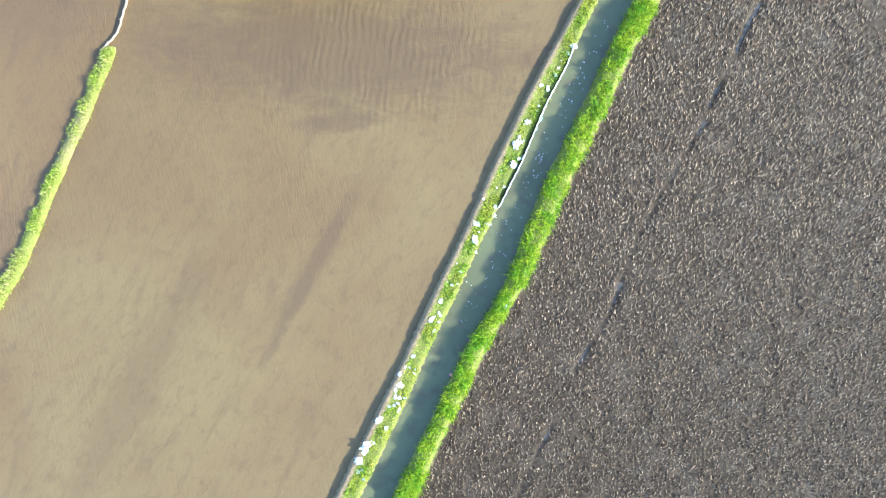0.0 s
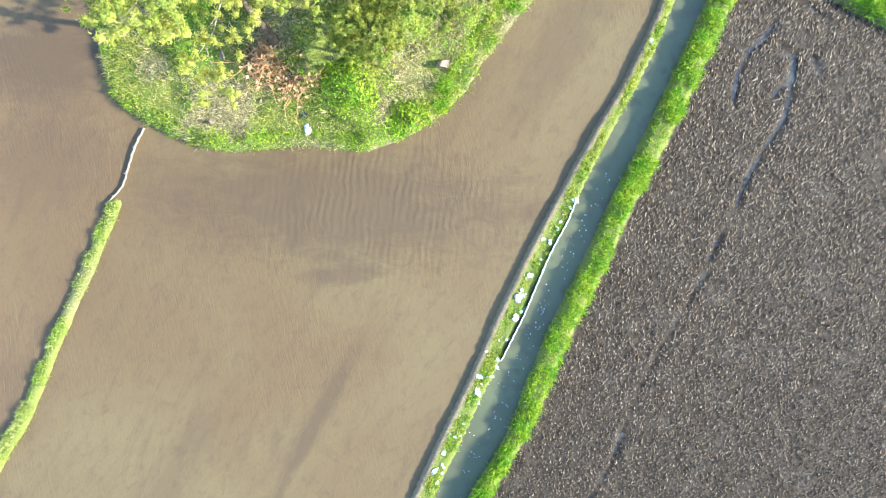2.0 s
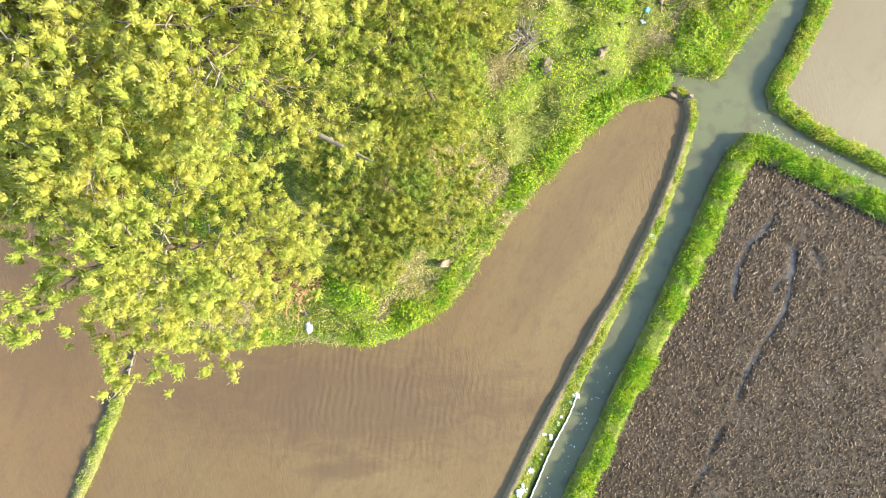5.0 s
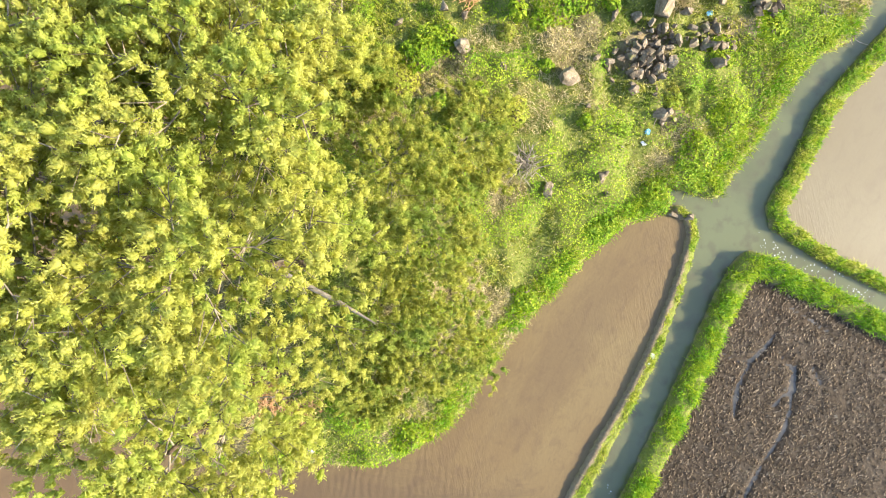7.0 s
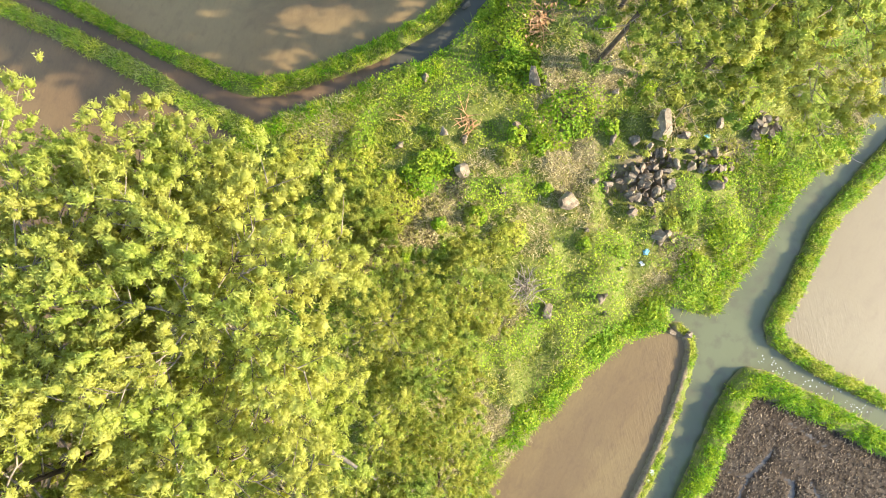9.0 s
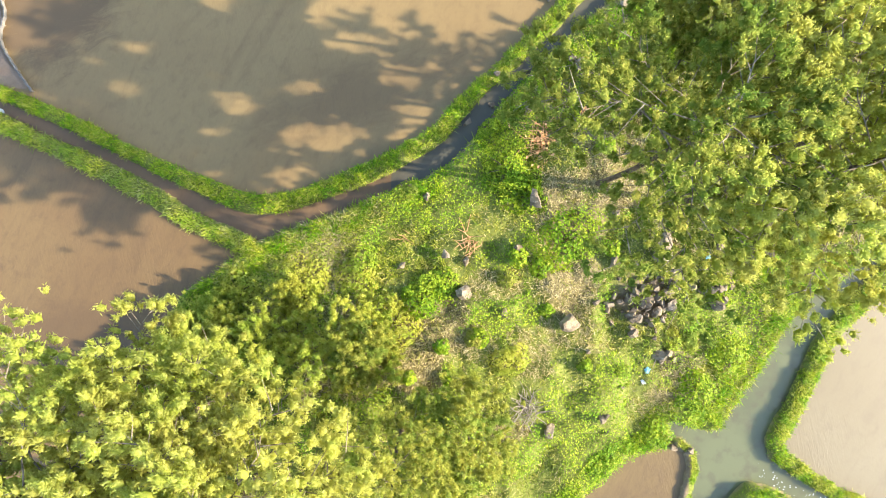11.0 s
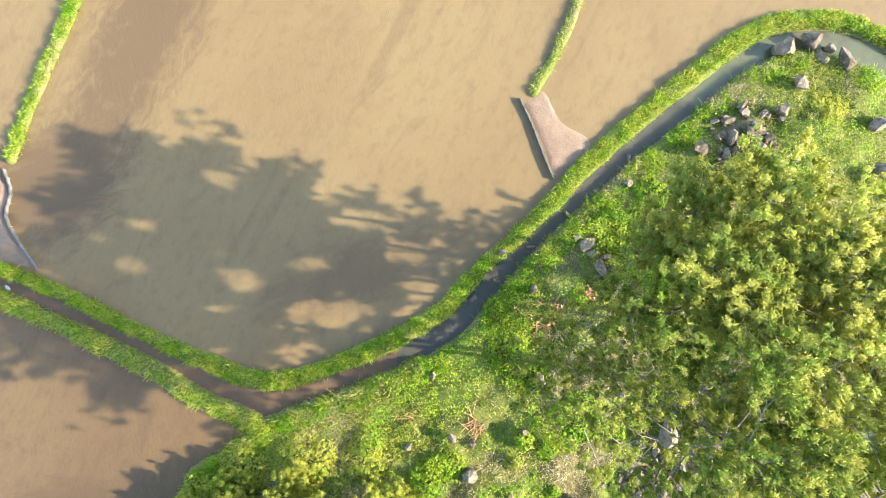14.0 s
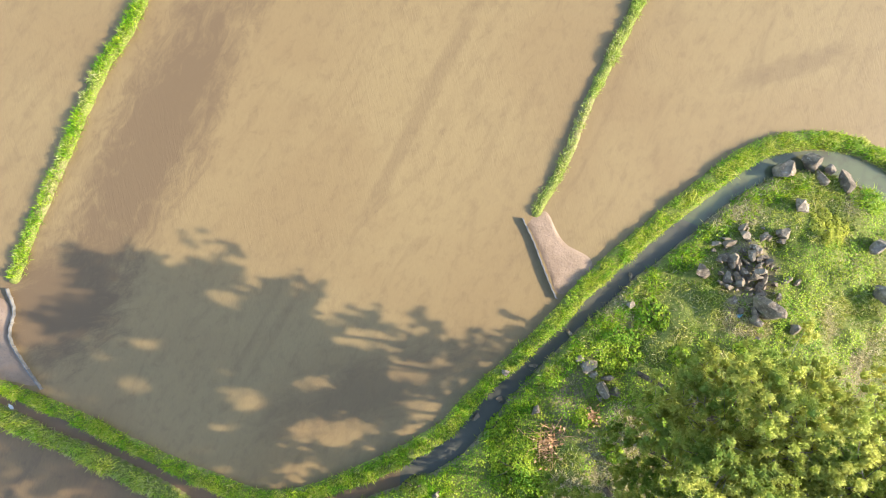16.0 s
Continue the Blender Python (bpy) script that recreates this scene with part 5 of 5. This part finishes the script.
for k, (x, y, s) in enumerate([(3.7, 5.6, 0.35), (3.2, 4.6, 0.5), (3.1, 3.7, 0.4), (2.2, 1.5, 0.35), (1.5, 1.1, 0.46), (1.4, 0.4, 0.4), (2.0, 1.1, 0.3), (-0.1, -2.3, 0.35), (-0.5, -3.1, 0.35), (-0.4, -3.6, 0.25),
                               (-1.9, -5.5, 0.25), (-1.9, -6.0, 0.4), (-2.8, -7.5, 0.5), (-2.5, -7.9, 0.3), (-3.4, -8.7, 0.65), (-3.7, -9.3, 0.5), (5.75, 8.9, 0.46), (3.5, 4.1, 0.3), (9.1, 16.0, 0.35), (8.9, 15.6, 0.25),
                               (2.1, -1.9, 0.3), (2.7, -2.5, 0.3), (4.3, 7.2, 0.25)]):
    litter(x, y, s, k, PLASTIC_WHITE, "plastic_bag", "crumpled white plastic bag caught on the narrow bund" if k < 20 else "crumpled white plastic scrap at the bund's edge")
for k, (x, y, s) in enumerate([(2.95, 2.9, 0.25), (4.3, 5.75, 0.25), (4.1, 5.3, 0.22), (8.8, 25.9, 0.36), (12.9, 43.2, 0.38), (12.6, 41.8, 0.36), (11.4, 31.0, 0.4)]):
    litter(x, y, s, 40 + k, PLASTIC_BLUE, "plastic_bag", "crumpled pale blue plastic scrap", "plastic bag")
_scrap = random.Random(77)
for k in range(58):
    q = _scrap.random() ** 1.2
    y = 9.0 - 19.5 * q
    at = int(np.argmin(np.abs(BUND_MID[:, 1] - y)))
    side = _scrap.choice((-0.75, -0.6, -0.9, -0.2, 0.2))
    x = float(BUND_MID[at, 0]) - side * float(BUND_MID[at, 2]) * 0.9
    litter(x, y, _scrap.uniform(0.10, 0.26), 100 + k, PLASTIC_WHITE if k % 4 else PLASTIC_ICE, "plastic_scrap", "small crumpled white plastic scrap on the narrow bund", "plastic scrap")
litter(-6.1, 12.0, 0.55, 60, PLASTIC_WHITE, "plastic_bag", "large crumpled white bag on the island's south shore")
litter(-6.25, 12.65, 0.55, 61, PLASTIC_DARK, "plastic_bag", "black plastic bag on the island's south shore")
litter(-1.5, 33.9, 0.4, 62, PLASTIC_WHITE, "plastic_bag", "white plastic scrap on the canal bank")
litter(8.6, 25.4, 0.3, 63, PLASTIC_WHITE, "plastic_bag", "white plastic scrap among the weeds")
litter(0.4, -5.6, 0.26, 64, PLASTIC_PINK, "plastic_scrap", "small pink plastic scrap on the field bund", "plastic scrap")
litter(-20.35, 37.95, 0.4, 65, PLASTIC_WHITE, "plastic_bag", "white plastic scrap in the canal's western arm", z=-0.12)

# petals and foam that drift on the canal
_rng = np.random.default_rng(9)
_n = 170
_t = _rng.uniform(0, 1, _n)
_q = np.where(_t < 0.6, _rng.uniform(0, 1, _n) ** 0.8, 0)
_px = np.where(_t < 0.6, 0.2 + _q * 7.0, 13.9 + _rng.uniform(0, 5.5, _n))
_py = np.where(_t < 0.6, -4.6 + _q * 14.6, 21.2 - (_px - 13.9) * 0.50) + _rng.normal(0, 0.22, _n)
_px = _px + np.where(_t < 0.6, 0.05, 0.0) + _rng.normal(0, 0.22, _n)
_ok = ground_z(_px, _py) < -0.15
_p = np.stack([_px, _py, np.full(_n, -0.09)], 1)[_ok]
_v, _f = leaf_quads(_p, np.tile([0, 0, 1.0], (len(_p), 1)), _rng.uniform(0.035, 0.08, len(_p)), _rng, 0.08)
tagged(new("petals", mesh_of("petals", _v, _f, PLASTIC_WHITE)), "white petals and foam flecks drifting on the canal", "petals", kind="stuff")
